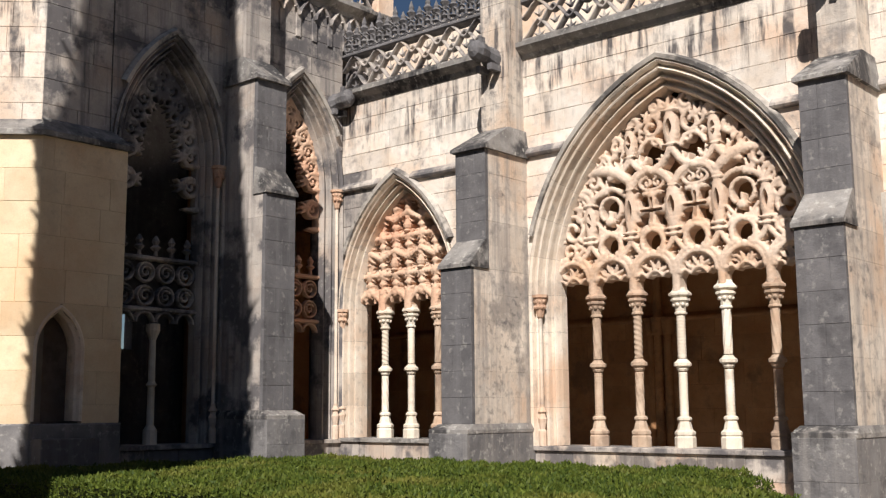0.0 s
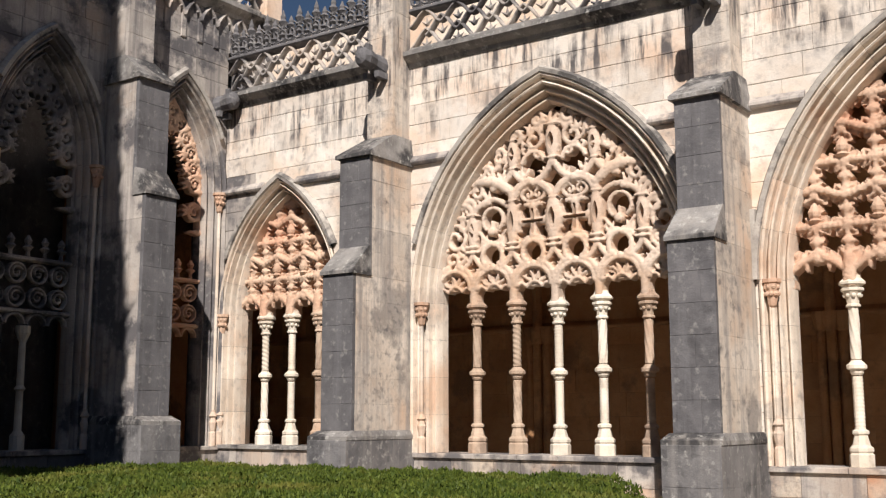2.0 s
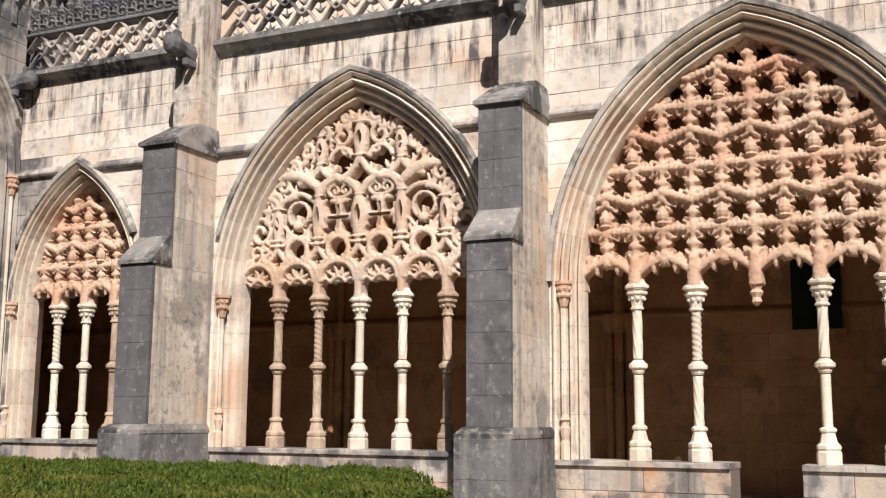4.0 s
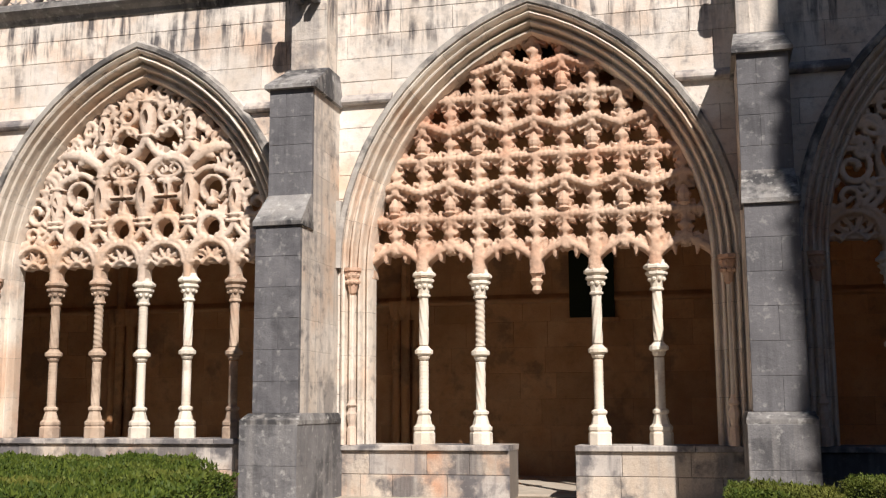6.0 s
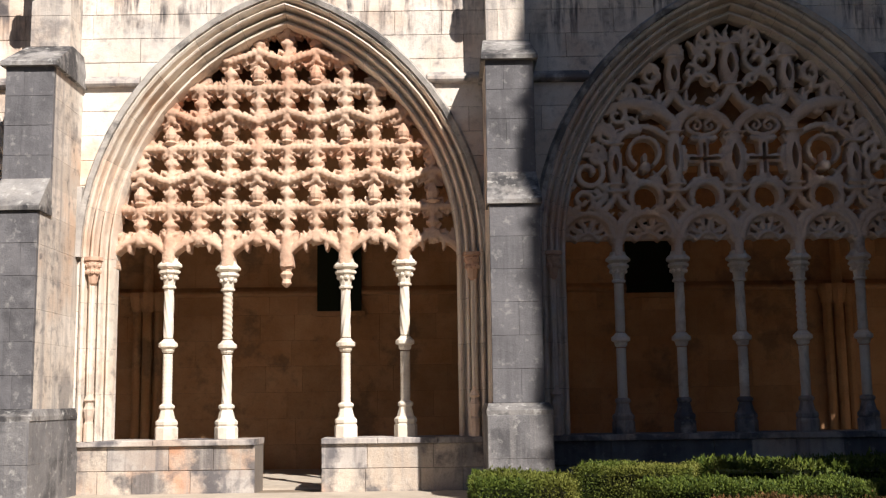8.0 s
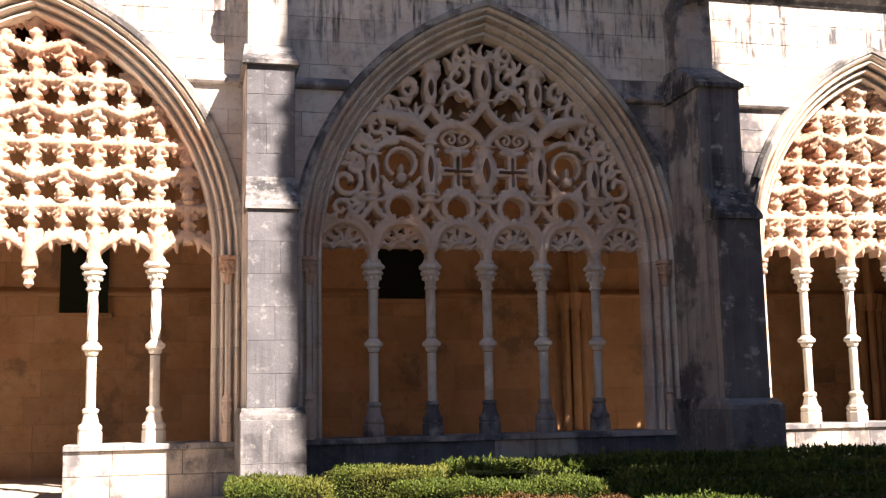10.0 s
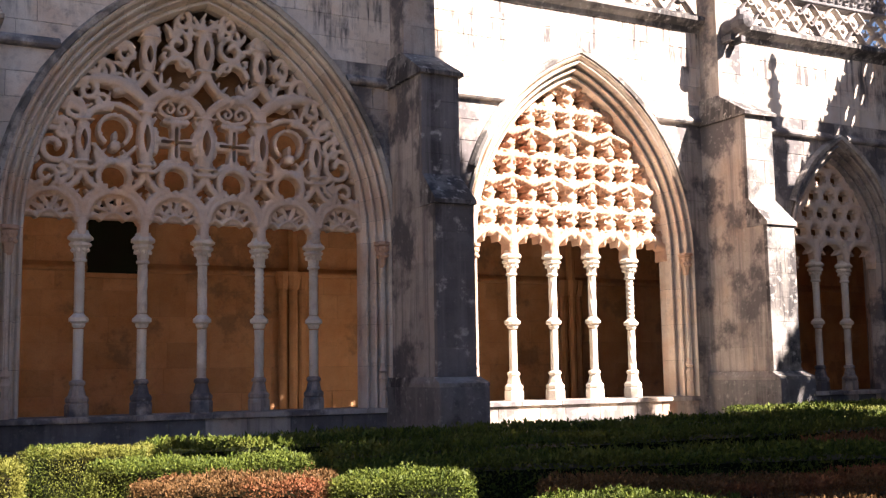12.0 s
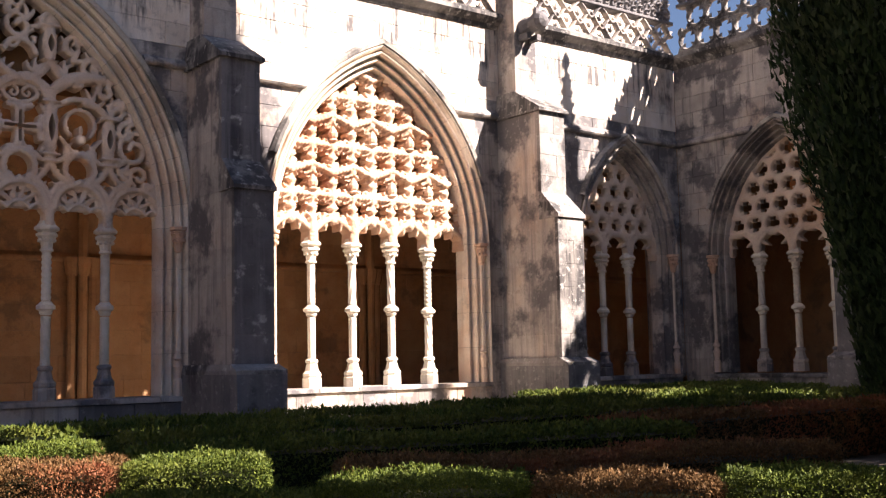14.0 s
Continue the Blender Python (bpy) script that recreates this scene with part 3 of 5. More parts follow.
    def star(self, x, z, r, amp, n, phase, sx=1.0):
        """Pierces a hole with n pointed lobes."""
        q = (r + amp) * 1.3
        sl = self.window(x - q, x + q, z - q, z + q)
        if sl is None:
            return
        X, Z = (self.X[sl] - x) / sx, self.Z[sl] - z
        a = np.arctan2(Z, X) * n + phase
        tri = np.abs((a / np.pi) % 2 - 1) ** 1.3 * 2 - 1
        self.S[sl] = np.minimum(self.S[sl], np.hypot(X, Z) - (r + amp * tri))

    def geo(self, y, tiers=1, depth=0.14):
        """The panel as Geos, one for each of its tiers from the bottom up."""
        S, st = self.S.copy(), self.step
        lim = np.array([self.arch.half(z, 0.05) for z in self.zs])
        out = np.abs(self.X) > lim[None, :]
        S[out] = -1
        quad = ((S[:-1, :-1] + S[1:, :-1] + S[:-1, 1:] + S[1:, 1:]) > 0) & ~(out[:-1, :-1] & out[1:, 1:]) & ((S[:-1, :-1] > -0.5) & (S[1:, :-1] > -0.5) & (S[:-1, 1:] > -0.5) & (S[1:, 1:] > -0.5))
        gx, gz = np.gradient(np.clip(S, -0.2, 0.4), st)
        l = np.hypot(gx, gz) + 1e-6
        used = np.zeros(S.shape, int)
        for i in (0, 1):
            for k in (0, 1):
                used[i:S.shape[0] - 1 + i, k:S.shape[1] - 1 + k] += quad
        edge = (used > 0) & (used < 4) & (S > -0.3)
        push = np.where(edge, np.clip(-S, -0.6 * st, 0.6 * st), 0)
        PX, PZ = self.X + gx / l * push, self.Z + gz / l * push
        idx = np.full(S.shape, -1)
        idx[used > 0] = np.arange((used > 0).sum())
        m = used > 0
        raw = np.random.RandomState(5).normal(0, 1, S.shape)
        raw = (raw + np.roll(raw, 1, 0) + np.roll(raw, 1, 1) + np.roll(raw, (1, 1), (0, 1))) / 2
        grain = self.grain * raw
        fy = y - self.H - np.where(edge, 0.0, grain)
        front = np.stack([PX[m] + self.arch.c, fy[m], PZ[m]], 1)
        back = np.stack([PX[m] + self.arch.c, np.full(m.sum(), y + depth), PZ[m]], 1)
        n = len(front)
        i, k = np.nonzero(quad)
        a, b, c, d = idx[i, k], idx[i + 1, k], idx[i + 1, k + 1], idx[i, k + 1]
        f1 = np.stack([a, b, c, d], 1)
        f2 = np.stack([d, c, b, a], 1) + n
        sides = []
        pad = np.pad(quad, 1)
        for ii, kk, p0, p1 in ((0, -1, (0, 0), (1, 0)), (1, 0, (1, 0), (1, 1)), (0, 1, (1, 1), (0, 1)), (-1, 0, (0, 1), (0, 0))):
            open_ = quad & ~pad[1 + ii:1 + ii + quad.shape[0], 1 + kk:1 + kk + quad.shape[1]]
            i, k = np.nonzero(open_)
            v0, v1 = idx[i + p0[0], k + p0[1]], idx[i + p1[0], k + p1[1]]
            sides.append(np.stack([v1, v0, v0 + n, v1 + n], 1) + 2 * n)
        pts = np.concatenate([front, back, front, back])
        faces = np.concatenate([f1, f2] + sides)
        zq = pts[faces[:, 0], 2]
        cuts = np.linspace(self.arch.zs + 0.5, self.arch.apex(), tiers + 1)[1:-1]
        band = np.digitize(zq, np.concatenate([[self.arch.zs + 0.5], cuts])) if tiers > 1 else np.zeros(len(zq), int)
        out = []
        for b in np.unique(band):
            own, f = np.unique(faces[band == b], return_inverse=True)
            g = Geo()
            g.v, g.f = pts[own].tolist(), f.reshape(-1, 4).tolist()
            out.append(g)
        return out


def curve(a, b, bend, n=10):
    dx, dz = b[0] - a[0], b[1] - a[1]
    return [(a[0] + dx * k / n - dz * bend * math.sin(math.pi * k / n), a[1] + dz * k / n + dx * bend * math.sin(math.pi * k / n)) for k in range(n + 1)]


def volute(cx, cz, r, a0, turn, n=14):
    return [(cx + r * (1 - 0.75 * k / n) * math.cos(radians(a0 + turn * k / n)), cz + r * (1 - 0.75 * k / n) * math.sin(radians(a0 + turn * k / n))) for k in range(n + 1)]


def lattice_tracery(arch, m, sp, lights, label, pendant=False, seed=1):
    """Rows of star-pierced cells between carved stems, ogee bands and beaded bands, over cusped arches."""
    rng = random.Random(seed)
    t = thing("tracery", m, label, "tracery", "window traceries")
    y, half, zs, n = COL_Y - 0.05, sp / 2, arch.zs, lights
    row, z0 = half * 1.06, zs + 0.35
    R = Relief(arch, zs - 0.15)
    X, Z = R.X, R.Z
    ph = ((X / sp + n / 2) % 1.0)
    curve_z = zs + 0.0 + 0.33 * np.sin(np.pi * ph) ** 0.75 + 0.1 * np.clip(1 - np.abs(ph - 0.5) / 0.14, 0, 1)
    R.S = np.minimum(Z - curve_z, 0.5)
    # cusped arches on the columns, with drops between them
    for k in range(n):
        x0 = (k - n / 2) * sp
        pts = [(x0 + sp * q / 16, zs + 0.04 + 0.33 * math.sin(math.pi * q / 16) ** 0.75 + 0.1 * max(0, 1 - abs(q / 16 - 0.5) / 0.14)) for q in range(17)]
        R.stroke(pts, 0.06, 0.05)
        for q, dz in ((0.3, 0.15), (0.7, 0.15)):
            R.stroke([(x0 + sp * q, zs + 0.34), (x0 + sp * (q + (0.5 - q) * 0.12), zs + 0.34 - dz - 0.05)], 0.065, 0.03, taper=lambda w: 1.1 - 0.8 * w)
    for k in range(n + 1):
        R.stroke([((k - n / 2) * sp, zs - 0.12), ((k - n / 2) * sp, z0)], 0.1, 0.06, taper=lambda w: 1.2 - 0.3 * w)
    rows = int((arch.apex() - z0) / row) + 1
    cells = 2 * n + 4
    for r in range(rows):
        for k in range(-cells // 2, cells // 2 + 1):
            xm, zc = (k + 0.5) * half, z0 + (r + 0.5) * row
            R.star(xm + rng.uniform(-0.012, 0.012), zc + rng.uniform(-0.012, 0.012), half * 0.33 * rng.uniform(0.94, 1.05), half * 0.10, 7, rng.uniform(0, 6))
            for q in range(4):
                a = rng.uniform(0, 6.28)
                R.stroke([(xm + half * 0.46 * math.cos(a), zc + half * 0.46 * math.sin(a)), (xm + half * 0.25 * math.cos(a), zc + half * 0.25 * math.sin(a))], 0.03, 0.03, taper=lambda w: 1.1 - 0.9 * w)
    for r in range(rows):
        za, zb, arched, shift = z0 + r * row, z0 + (r + 1) * row, r % 2 == 1, (r // 2) % 2
        for k in range(-cells // 2, cells // 2 + 1):
            x, zc = k * half, (za + zb) / 2
            xm = x + half / 2
            finial = arched and (k + shift) % 2 == 1
            if not finial:
                R.stroke([(x, za), (x, za + row * 0.3), (x, zc), (x, za + row * 0.7), (x, zb)], 0.066, 0.04, taper=lambda w: 1.0 + 0.35 * np.cos(4 * np.pi * w))
                R.stroke([(x - 0.09, zc), (x + 0.09, zc)], 0.026, 0.06)
            elif arch.inside(x + arch.c, zb, -0.05):
                b = Geo().lathe([(0.06, 0.0), (0.115, 0.05), (0.08, 0.09), (0.105, 0.13), (0.115, 0.2), (0.075, 0.29), (0.02, 0.37)], 8, x + arch.c, y - 0.06, za + 0.05)
                part("finial", b, CARVED, t)
            for q in range(4):
                a = math.pi / 4 + q * math.pi / 2 + rng.uniform(-0.25, 0.25)
                R.stroke([(x, za), (x + 0.13 * math.cos(a), za + 0.12 * math.sin(a))], 0.036, 0.05, taper=lambda w: 1.1 - 0.8 * w)
            for q in range(2):
                a = math.pi / 2 + q * math.pi + rng.uniform(-0.3, 0.3)
                R.stroke([(xm, za), (xm + 0.09 * math.cos(a), za + 0.1 * math.sin(a))], 0.034, 0.04, taper=lambda w: 1.1 - 0.8 * w)
            for s in (-1, 1):
                R.stroke([(x + s * 0.05, za + 0.07), (x + s * 0.15, za + 0.13)], 0.035, 0.05, taper=lambda w: 1.1 - 0.9 * w)
                R.stroke([(x + s * 0.05, zb - 0.07), (x + s * 0.15, zb - 0.13)], 0.035, 0.05, taper=lambda w: 1.1 - 0.9 * w)
        if arched:
            R.stroke([(-cells / 2 * half, za), (cells / 2 * half, za)], 0.06, 0.05, taper=lambda w: 1 + 0.12 * np.sin(2 * np.pi * w * cells * half / 0.09))
        elif r:
            pts = []
            for q in range(cells * 4 + 1):
                p = (q / 4 + shift + 1 - cells / 2) % 2
                pts.append((-cells / 2 * half + half * q / 4, za - 0.07 + 0.19 * (1 - abs(p - 1)) + rng.uniform(-0.008, 0.008)))
            R.stroke(pts, 0.064, 0.08, taper=lambda w: 1 + 0.12 * np.sin(2 * np.pi * w * cells * half / 0.09))
    for g in R.geo(y, 4, 0.26):
        part("panel", g, CARVED, t, "pierced and carved stone panel", smooth=True)
    if pendant:
        b = Geo().lathe([(0.02, -0.55), (0.09, -0.48), (0.07, -0.4), (0.12, -0.32), (0.08, -0.26), (0.13, -0.12), (0.1, 0.0)], 8, arch.c, y, zs + 0.02)
        part("pendant", b, CARVED, t, "hanging carved stone boss")
    return t


lattice_tracery(B3, NORTH, 1.057, 6, "golden stone lace of stems, buds and ogee bands", pendant=True, seed=3)
lattice_tracery(B5, NORTH, 1.035, 5, "sunlit golden stone lace of stems and buds", seed=5)
lattice_tracery(B1, NORTH, 0.86, 4, "small golden stone lace of stems and buds", seed=7)


def scroll_tracery(arch, m, sp, label, mat, seed=1):
    """Boughs, rings, crossed discs, almond shapes and scrolls over round arches filled with cut leaves."""
    rng = random.Random(seed)
    t = thing("tracery", m, label, "tracery", "window traceries")
    y, zs = COL_Y - 0.05, arch.zs
    q = sp / 1.065
    top = (arch.apex() - zs) / 3.95
    R = Relief(arch, zs - 0.15, 0.022, 0.64, 0.003)
    P = lambda u, v: (u * q, zs + (v + 0.2 * (1 - v / 3.95)) * top)
    line = lambda pts: [P(*p) for p in pts]
    bud = lambda w: 1.15 - 0.85 * w
    bulb = lambda w: 0.75 + 0.5 * np.sin(np.pi * w)

    def ring(u, v, r, w=0.065, level=0.05, sx=1.0):
        R.stroke([P(u + r * sx * math.cos(a * math.pi / 10), v + r * math.sin(a * math.pi / 10)) for a in range(20)], w, level, closed=True)

    def collar(u, v, w=0.12):
        R.stroke(line([(u - w, v), (u + w, v)]), 0.03, 0.15)

    def sprig(u, v, n, r=0.2, w=0.055, a0=None):
        for k in range(n):
            a = rng.uniform(0, 360) if a0 is None else a0 + (k - (n - 1) / 2) * 42
            R.stroke(line(curve((u, v), (u + r * math.cos(radians(a)), v + r * math.sin(radians(a))), rng.uniform(-0.25, 0.25), 5)), w, 0.06, taper=bud)

    def bundle(u, v0, v1, w=0.17, slot=True):
        """A tied sheaf of boughs, swelling in the middle, with an open slot between the two halves."""
        R.stroke(line([(u, v0 + (v1 - v0) * k / 8) for k in range(9)]), w, 0.07, taper=lambda x: 0.62 + 0.42 * np.sin(np.pi * x))
        if slot:
            R.slit(line([(u, v0 + (v1 - v0) * (0.22 + 0.56 * k / 6)) for k in range(7)]), w * 0.3, taper=lambda x: np.sin(np.pi * np.clip(x, 0.02, 0.98)))
        for v in (v0, v1):
            collar(u, v, w * 0.72)

    def bough(a, b, bend, w=0.1, level=0.08):
        R.stroke(line(curve(a, b, bend)), w, level, taper=lambda x: 1.12 - 0.28 * np.sin(np.pi * x))

    # round arches over the lights, filled with cut leaves
    for k in range(6):
        u = (k - 2.5) * 1.065
        R.stroke(line([(u + 0.45 * math.cos(a * math.pi / 14), 0.06 + 0.42 * math.sin(a * math.pi / 14)) for a in range(15)]), 0.085, 0.09)
        R.fill(P(u, 0.03), 0.44 * q, 0.42 * top, 0.015)
        for a in (16, 52, 90, 128, 164):
            R.star(*P(u + 0.28 * math.cos(radians(a)), 0.07 + 0.25 * math.sin(radians(a))), 0.058, 0.026, 3, rng.uniform(0, 6))
        for a in (50, 130):
            R.star(*P(u + 0.11 * math.cos(radians(a)), 0.07 + 0.11 * math.sin(radians(a))), 0.034, 0.016, 3, rng.uniform(0, 6))
        for a in (34, 70, 110, 146):
            ca, sa = math.cos(radians(a)), math.sin(radians(a))
            R.stroke(line(curve((u + 0.4 * ca, 0.08 + 0.36 * sa), (u + 0.1 * ca, 0.09 + 0.08 * sa), rng.uniform(-0.25, 0.25), 5)), 0.034, 0.04, taper=bulb)
        for s in (-1, 1):
            R.stroke(line(curve((u + s * 0.45, -0.02), (u + s * 0.2, 0.02), -0.4 * s, 6)), 0.046, 0.05)
        R.stroke(line(curve((u - 0.2, 0.02), (u + 0.2, 0.02), 0.3, 6)), 0.046, 0.05)
    # forked stems that rise from the columns, with a cusped flower in each fork
    for k in range(7):
        u = (k - 3) * 1.065
        R.stroke(line([(u, -0.36), (u, 0.26)]), 0.125, 0.07)
        for s in (-1, 1):
            bough((u, 0.2), (u + s * 0.36, 0.56), 0.12 * s, 0.105)
            bough((u + s * 0.3, 0.5), (u, 0.86), 0.1 * s, 0.1)
            bough((u + s * 0.02, 0.86), (u + s * 0.3, 0.98), -0.1 * s, 0.085)
        R.stroke(line([(u, 0.84), (u, 1.0)]), 0.17, 0.05)
        for a in range(4):
            ca, sa = math.cos(math.pi / 4 + a * math.pi / 2), math.sin(math.pi / 4 + a * math.pi / 2)
            R.stroke(line([(u + 0.2 * ca, 0.56 + 0.2 * sa), (u + 0.07 * ca, 0.56 + 0.07 * sa)]), 0.06, 0.05, taper=bud)
        collar(u, 0.86, 0.16)
    # rings over the lights
    for u in (-1.6, -0.53, 0.53, 1.6):
        ring(u, 0.74, 0.27, 0.085, 0.09)
        bough((u - 0.25, 0.98), (u + 0.25, 0.98), 0.1, 0.075)
        R.disc(*P(u, 0.52), 0.1, 0.09)
    # flared crosses with a carved slot, in open discs
    for u in (-0.53, 0.53):
        for a in range(4):
            ca, sa = math.cos(a * math.pi / 2), math.sin(a * math.pi / 2)
            R.stroke(line([(u, 1.43), (u + 0.31 * ca, 1.43 + 0.31 * sa)]), 0.13, 0.05, taper=lambda x: 0.85 + 0.35 * x * x)
            R.stroke(line([(u + 0.37 * ca - 0.2 * sa, 1.43 + 0.37 * sa + 0.2 * ca), (u + 0.33 * ca, 1.43 + 0.33 * sa), (u + 0.37 * ca + 0.2 * sa, 1.43 + 0.37 * sa - 0.2 * ca)]), 0.075, 0.06)
        for a in range(4):
            ca, sa = math.cos(a * math.pi / 2), math.sin(a * math.pi / 2)
            R.slit(line([(u, 1.43), (u + 0.25 * ca, 1.43 + 0.25 * sa)]), 0.032)
        for s in (-1, 1):
            R.stroke(line([(u + s * (0.30 + 0.18 * math.cos(t * math.pi / 8)), 1.43 + 0.44 * math.sin(t * math.pi / 8)) for t in range(-3, 4)]), 0.05, 0.04)
        # lobed plaque under a bowed bough
        R.stroke(line([(u + 0.3 * math.cos(t * math.pi / 8), 2.02 + 0.16 * math.sin(t * math.pi / 8)) for t in range(16)]), 0.06, 0.05, closed=True)
        for s in (-1, 1):
            R.stroke(line(volute(u + 0.12 * s, 2.02, 0.1, 90, 320 * s)), 0.04, 0.05)
        bough((u - 0.5, 1.92), (u, 2.3), 0.16, 0.11)
        bough((u + 0.5, 1.92), (u, 2.3), -0.16, 0.11)
        R.disc(*P(u, 2.28), 0.13, 0.1)
    R.stroke(line([(0, 1.0), (0, 1.9)]), 0.05, 0.05)
    bundle(0, 0.98, 1.9, 0.27)
    for s in (-1, 1):
        bundle(1.06 * s, 0.98, 1.92, 0.21)
        bundle(2.13 * s, 0.98, 1.7, 0.2)
        R.stroke(line([(1.06 * s, 1.9), (1.06 * s, 2.1)]), 0.15, 0.08)
        # ring, ball and foot between the sheaves
        u = 1.6 * s
        R.stroke(line([(u + 0.27 * math.cos(radians(a)), 1.56 + 0.27 * math.sin(radians(a))) for a in range(-50, 231, 20)]), 0.06, 0.06)
        R.disc(*P(u, 1.28), 0.15, 0.1)
        R.stroke(line([(u, 1.4), (u, 1.5)]), 0.06, 0.08)
        R.stroke(line(curve((u - 0.36, 1.3), (u + 0.36, 1.3), -0.4)), 0.055, 0.07)
        R.stroke(line(curve((u - 0.5, 1.8), (u + 0.46, 1.78), 0.24)), 0.085, 0.07)
        sprig(u + 0.2 * s, 1.95, 3, 0.3, 0.08, a0=90 - 20 * s)
        # scrolls beside the outer sheaves
        R.stroke(line(volute(2.62 * s, 1.2, 0.34, 60 if s > 0 else 120, 470 * s, 22)), 0.075, 0.07)
        R.stroke(line(volute(2.72 * s, 0.72, 0.2, 240 if s > 0 else 300, -380 * s, 16)), 0.07, 0.07)
        bough((2.13 * s, 1.68), (2.36 * s, 1.96), 0.15 * s, 0.1)
        bough((2.13 * s, 1.68), (1.7 * s, 1.95), -0.15 * s, 0.1)
        bough((2.5 * s, 0.62), (2.3 * s, 0.98), 0.2 * s, 0.085)
        # great boughs crossing the field
        R.stroke(line(curve((1.0 * s, 2.02), (2.0 * s, 2.42), 0.14 * s)), 0.15, 0.09, taper=bulb)
        bough((1.06 * s, 2.08), (0.62 * s, 2.34), -0.1 * s, 0.1)
        bough((0, 1.88), (0.5 * s, 2.3), 0.08 * s, 0.1)
        bough((0, 2.74), (0.5 * s, 2.26), -0.12 * s, 0.12)
        bough((1.04 * s, 2.62), (0.56 * s, 2.26), 0.14 * s, 0.11)
        bough((1.04 * s, 2.62), (1.56 * s, 2.26), -0.14 * s, 0.12)
        R.stroke(line([(s * 0.51 + 0.3 * math.cos(radians(a)), 2.62 + 0.34 * math.sin(radians(a))) for a in range(20, 161, 20)]), 0.075, 0.06)
        bundle(1.03 * s, 2.64, 3.26, 0.2)
        R.stroke(line(volute(0.5 * s, 3.2, 0.26, 100, 400 * s, 18)), 0.075, 0.06)
        R.stroke(line(volute(0.36 * s, 2.9, 0.15, 90, -330 * s)), 0.055, 0.06)
        R.stroke(line(volute(0.72 * s, 3.0, 0.14, 90, 330 * s)), 0.055, 0.06)
        for u2, v2, a2 in ((0.3, 3.4, 70), (0.62, 3.35, 100), (1.03, 3.28, 110), (1.45, 2.7, 60), (1.3, 2.45, 90), (1.85, 2.45, 60), (2.36, 1.9, 60), (2.3, 1.9, 120), (0.25, 2.35, 90), (0.8, 2.42, 90), (1.34, 1.02, 60), (1.86, 1.02, 120), (2.4, 0.8, 20)):
            sprig(s * u2, v2, 3, 0.24, 0.08, a0=a2 if s > 0 else 180 - a2)
        # leafy scrolls along the rim
        v = 1.5
        while v < 3.7:
            x = arch.half(P(0, v)[1]) / q - 0.24
            if x > 0.2:
                R.stroke(line(volute(s * x, v, 0.2, 60 if s > 0 else 120, 400 * s)), 0.075, 0.07, taper=lambda w: 1.2 - 0.5 * w)
                sprig(s * (x + 0.04), v + 0.12, 3, 0.26, 0.075)
                sprig(s * (x - 0.16), v - 0.05, 2, 0.24, 0.075)
            v += 0.36
    bundle(0, 2.76, 3.5, 0.24)
    sprig(0, 3.5, 5, 0.34, 0.09, a0=90)
    for g in R.geo(y, 4, 0.2):
        part("panel", g, mat, t, "pierced and carved stone panel", smooth=True)
    return t


scroll_tracery(B2, NORTH, 0.972, "sunlit stone tracery of boughs, rings and crosses", CARVED_PALE, 11)
scroll_tracery(B4, NORTH, 1.083, "shaded stone tracery of boughs, rings and crosses", CARVED_PALE, 12)


def ring_tracery(arch, m, sp, n, label):
    """Round arches and pierced circles that fill a small window head."""
    t = thing("tracery", m, label, "tracery", "window traceries")
    zs = arch.zs
    R = Relief(arch, zs - 0.15, 0.034)
    for k in range(n):
        u = (k - (n - 1) / 2) * sp
        R.stroke([(u + sp * 0.46 * math.cos(a * math.pi / 12), zs + 0.05 + sp * 0.46 * math.sin(a * math.pi / 12)) for a in range(13)], 0.07, 0.05)
        for s in (-1, 1):
            R.stroke([(u + s * sp * 0.4, zs + 0.3), (u + s * sp * 0.18, zs + 0.16)], 0.06, 0.02, taper=lambda w: 1.1 - 0.8 * w)
    for k in range(n + 1):
        u = (k - n / 2) * sp
        R.stroke([(u, zs - 0.13), (u, zs + 0.45)], 0.09, 0.05)
    r = sp * 0.25
    for j in range(8):
        z = zs + 0.72 + j * r * 1.8
        for k in range(-7, 8):
            x = (k + 0.5 * (j % 2)) * r * 2.05
            if not arch.inside(arch.c + x, z, 0.3):
                continue
            R.stroke([(x + r * math.cos(a * math.pi / 8), z + r * math.sin(a * math.pi / 8)) for a in range(16)], 0.06, 0.05, closed=True)
            for a in range(45, 360, 90):
                ca, sa = math.cos(radians(a)), math.sin(radians(a))
                R.stroke([(x + r * ca, z + r * sa), (x + r * 0.45 * ca, z + r * 0.45 * sa)], 0.055, 0.03, taper=lambda w: 1.1 - 0.8 * w)
                R.disc(x + 1.25 * r * ca, z + 1.25 * r * sa, 0.07, 0.03)
    R.stroke([(x - arch.c, z) for x, z in arch.path(0.0, 24, foot=zs)], 0.07, 0.02)
    for g in R.geo(COL_Y - 0.05, 2):
        part("panel", g, CARVED_PALE, t, "pierced and carved stone panel", smooth=True)


ring_tracery(B6, NORTH, 1.01, 3, "small stone tracery of pierced circles")
ring_tracery(E1, EAST, 1.06, 4, "stone tracery of pierced circles in shade")
ring_tracery(E2, EAST, 1.0, 5, "stone tracery of pierced circles in shade")
ring_tracery(E3, EAST, 0.98, 6, "stone tracery of pierced circles in shade")


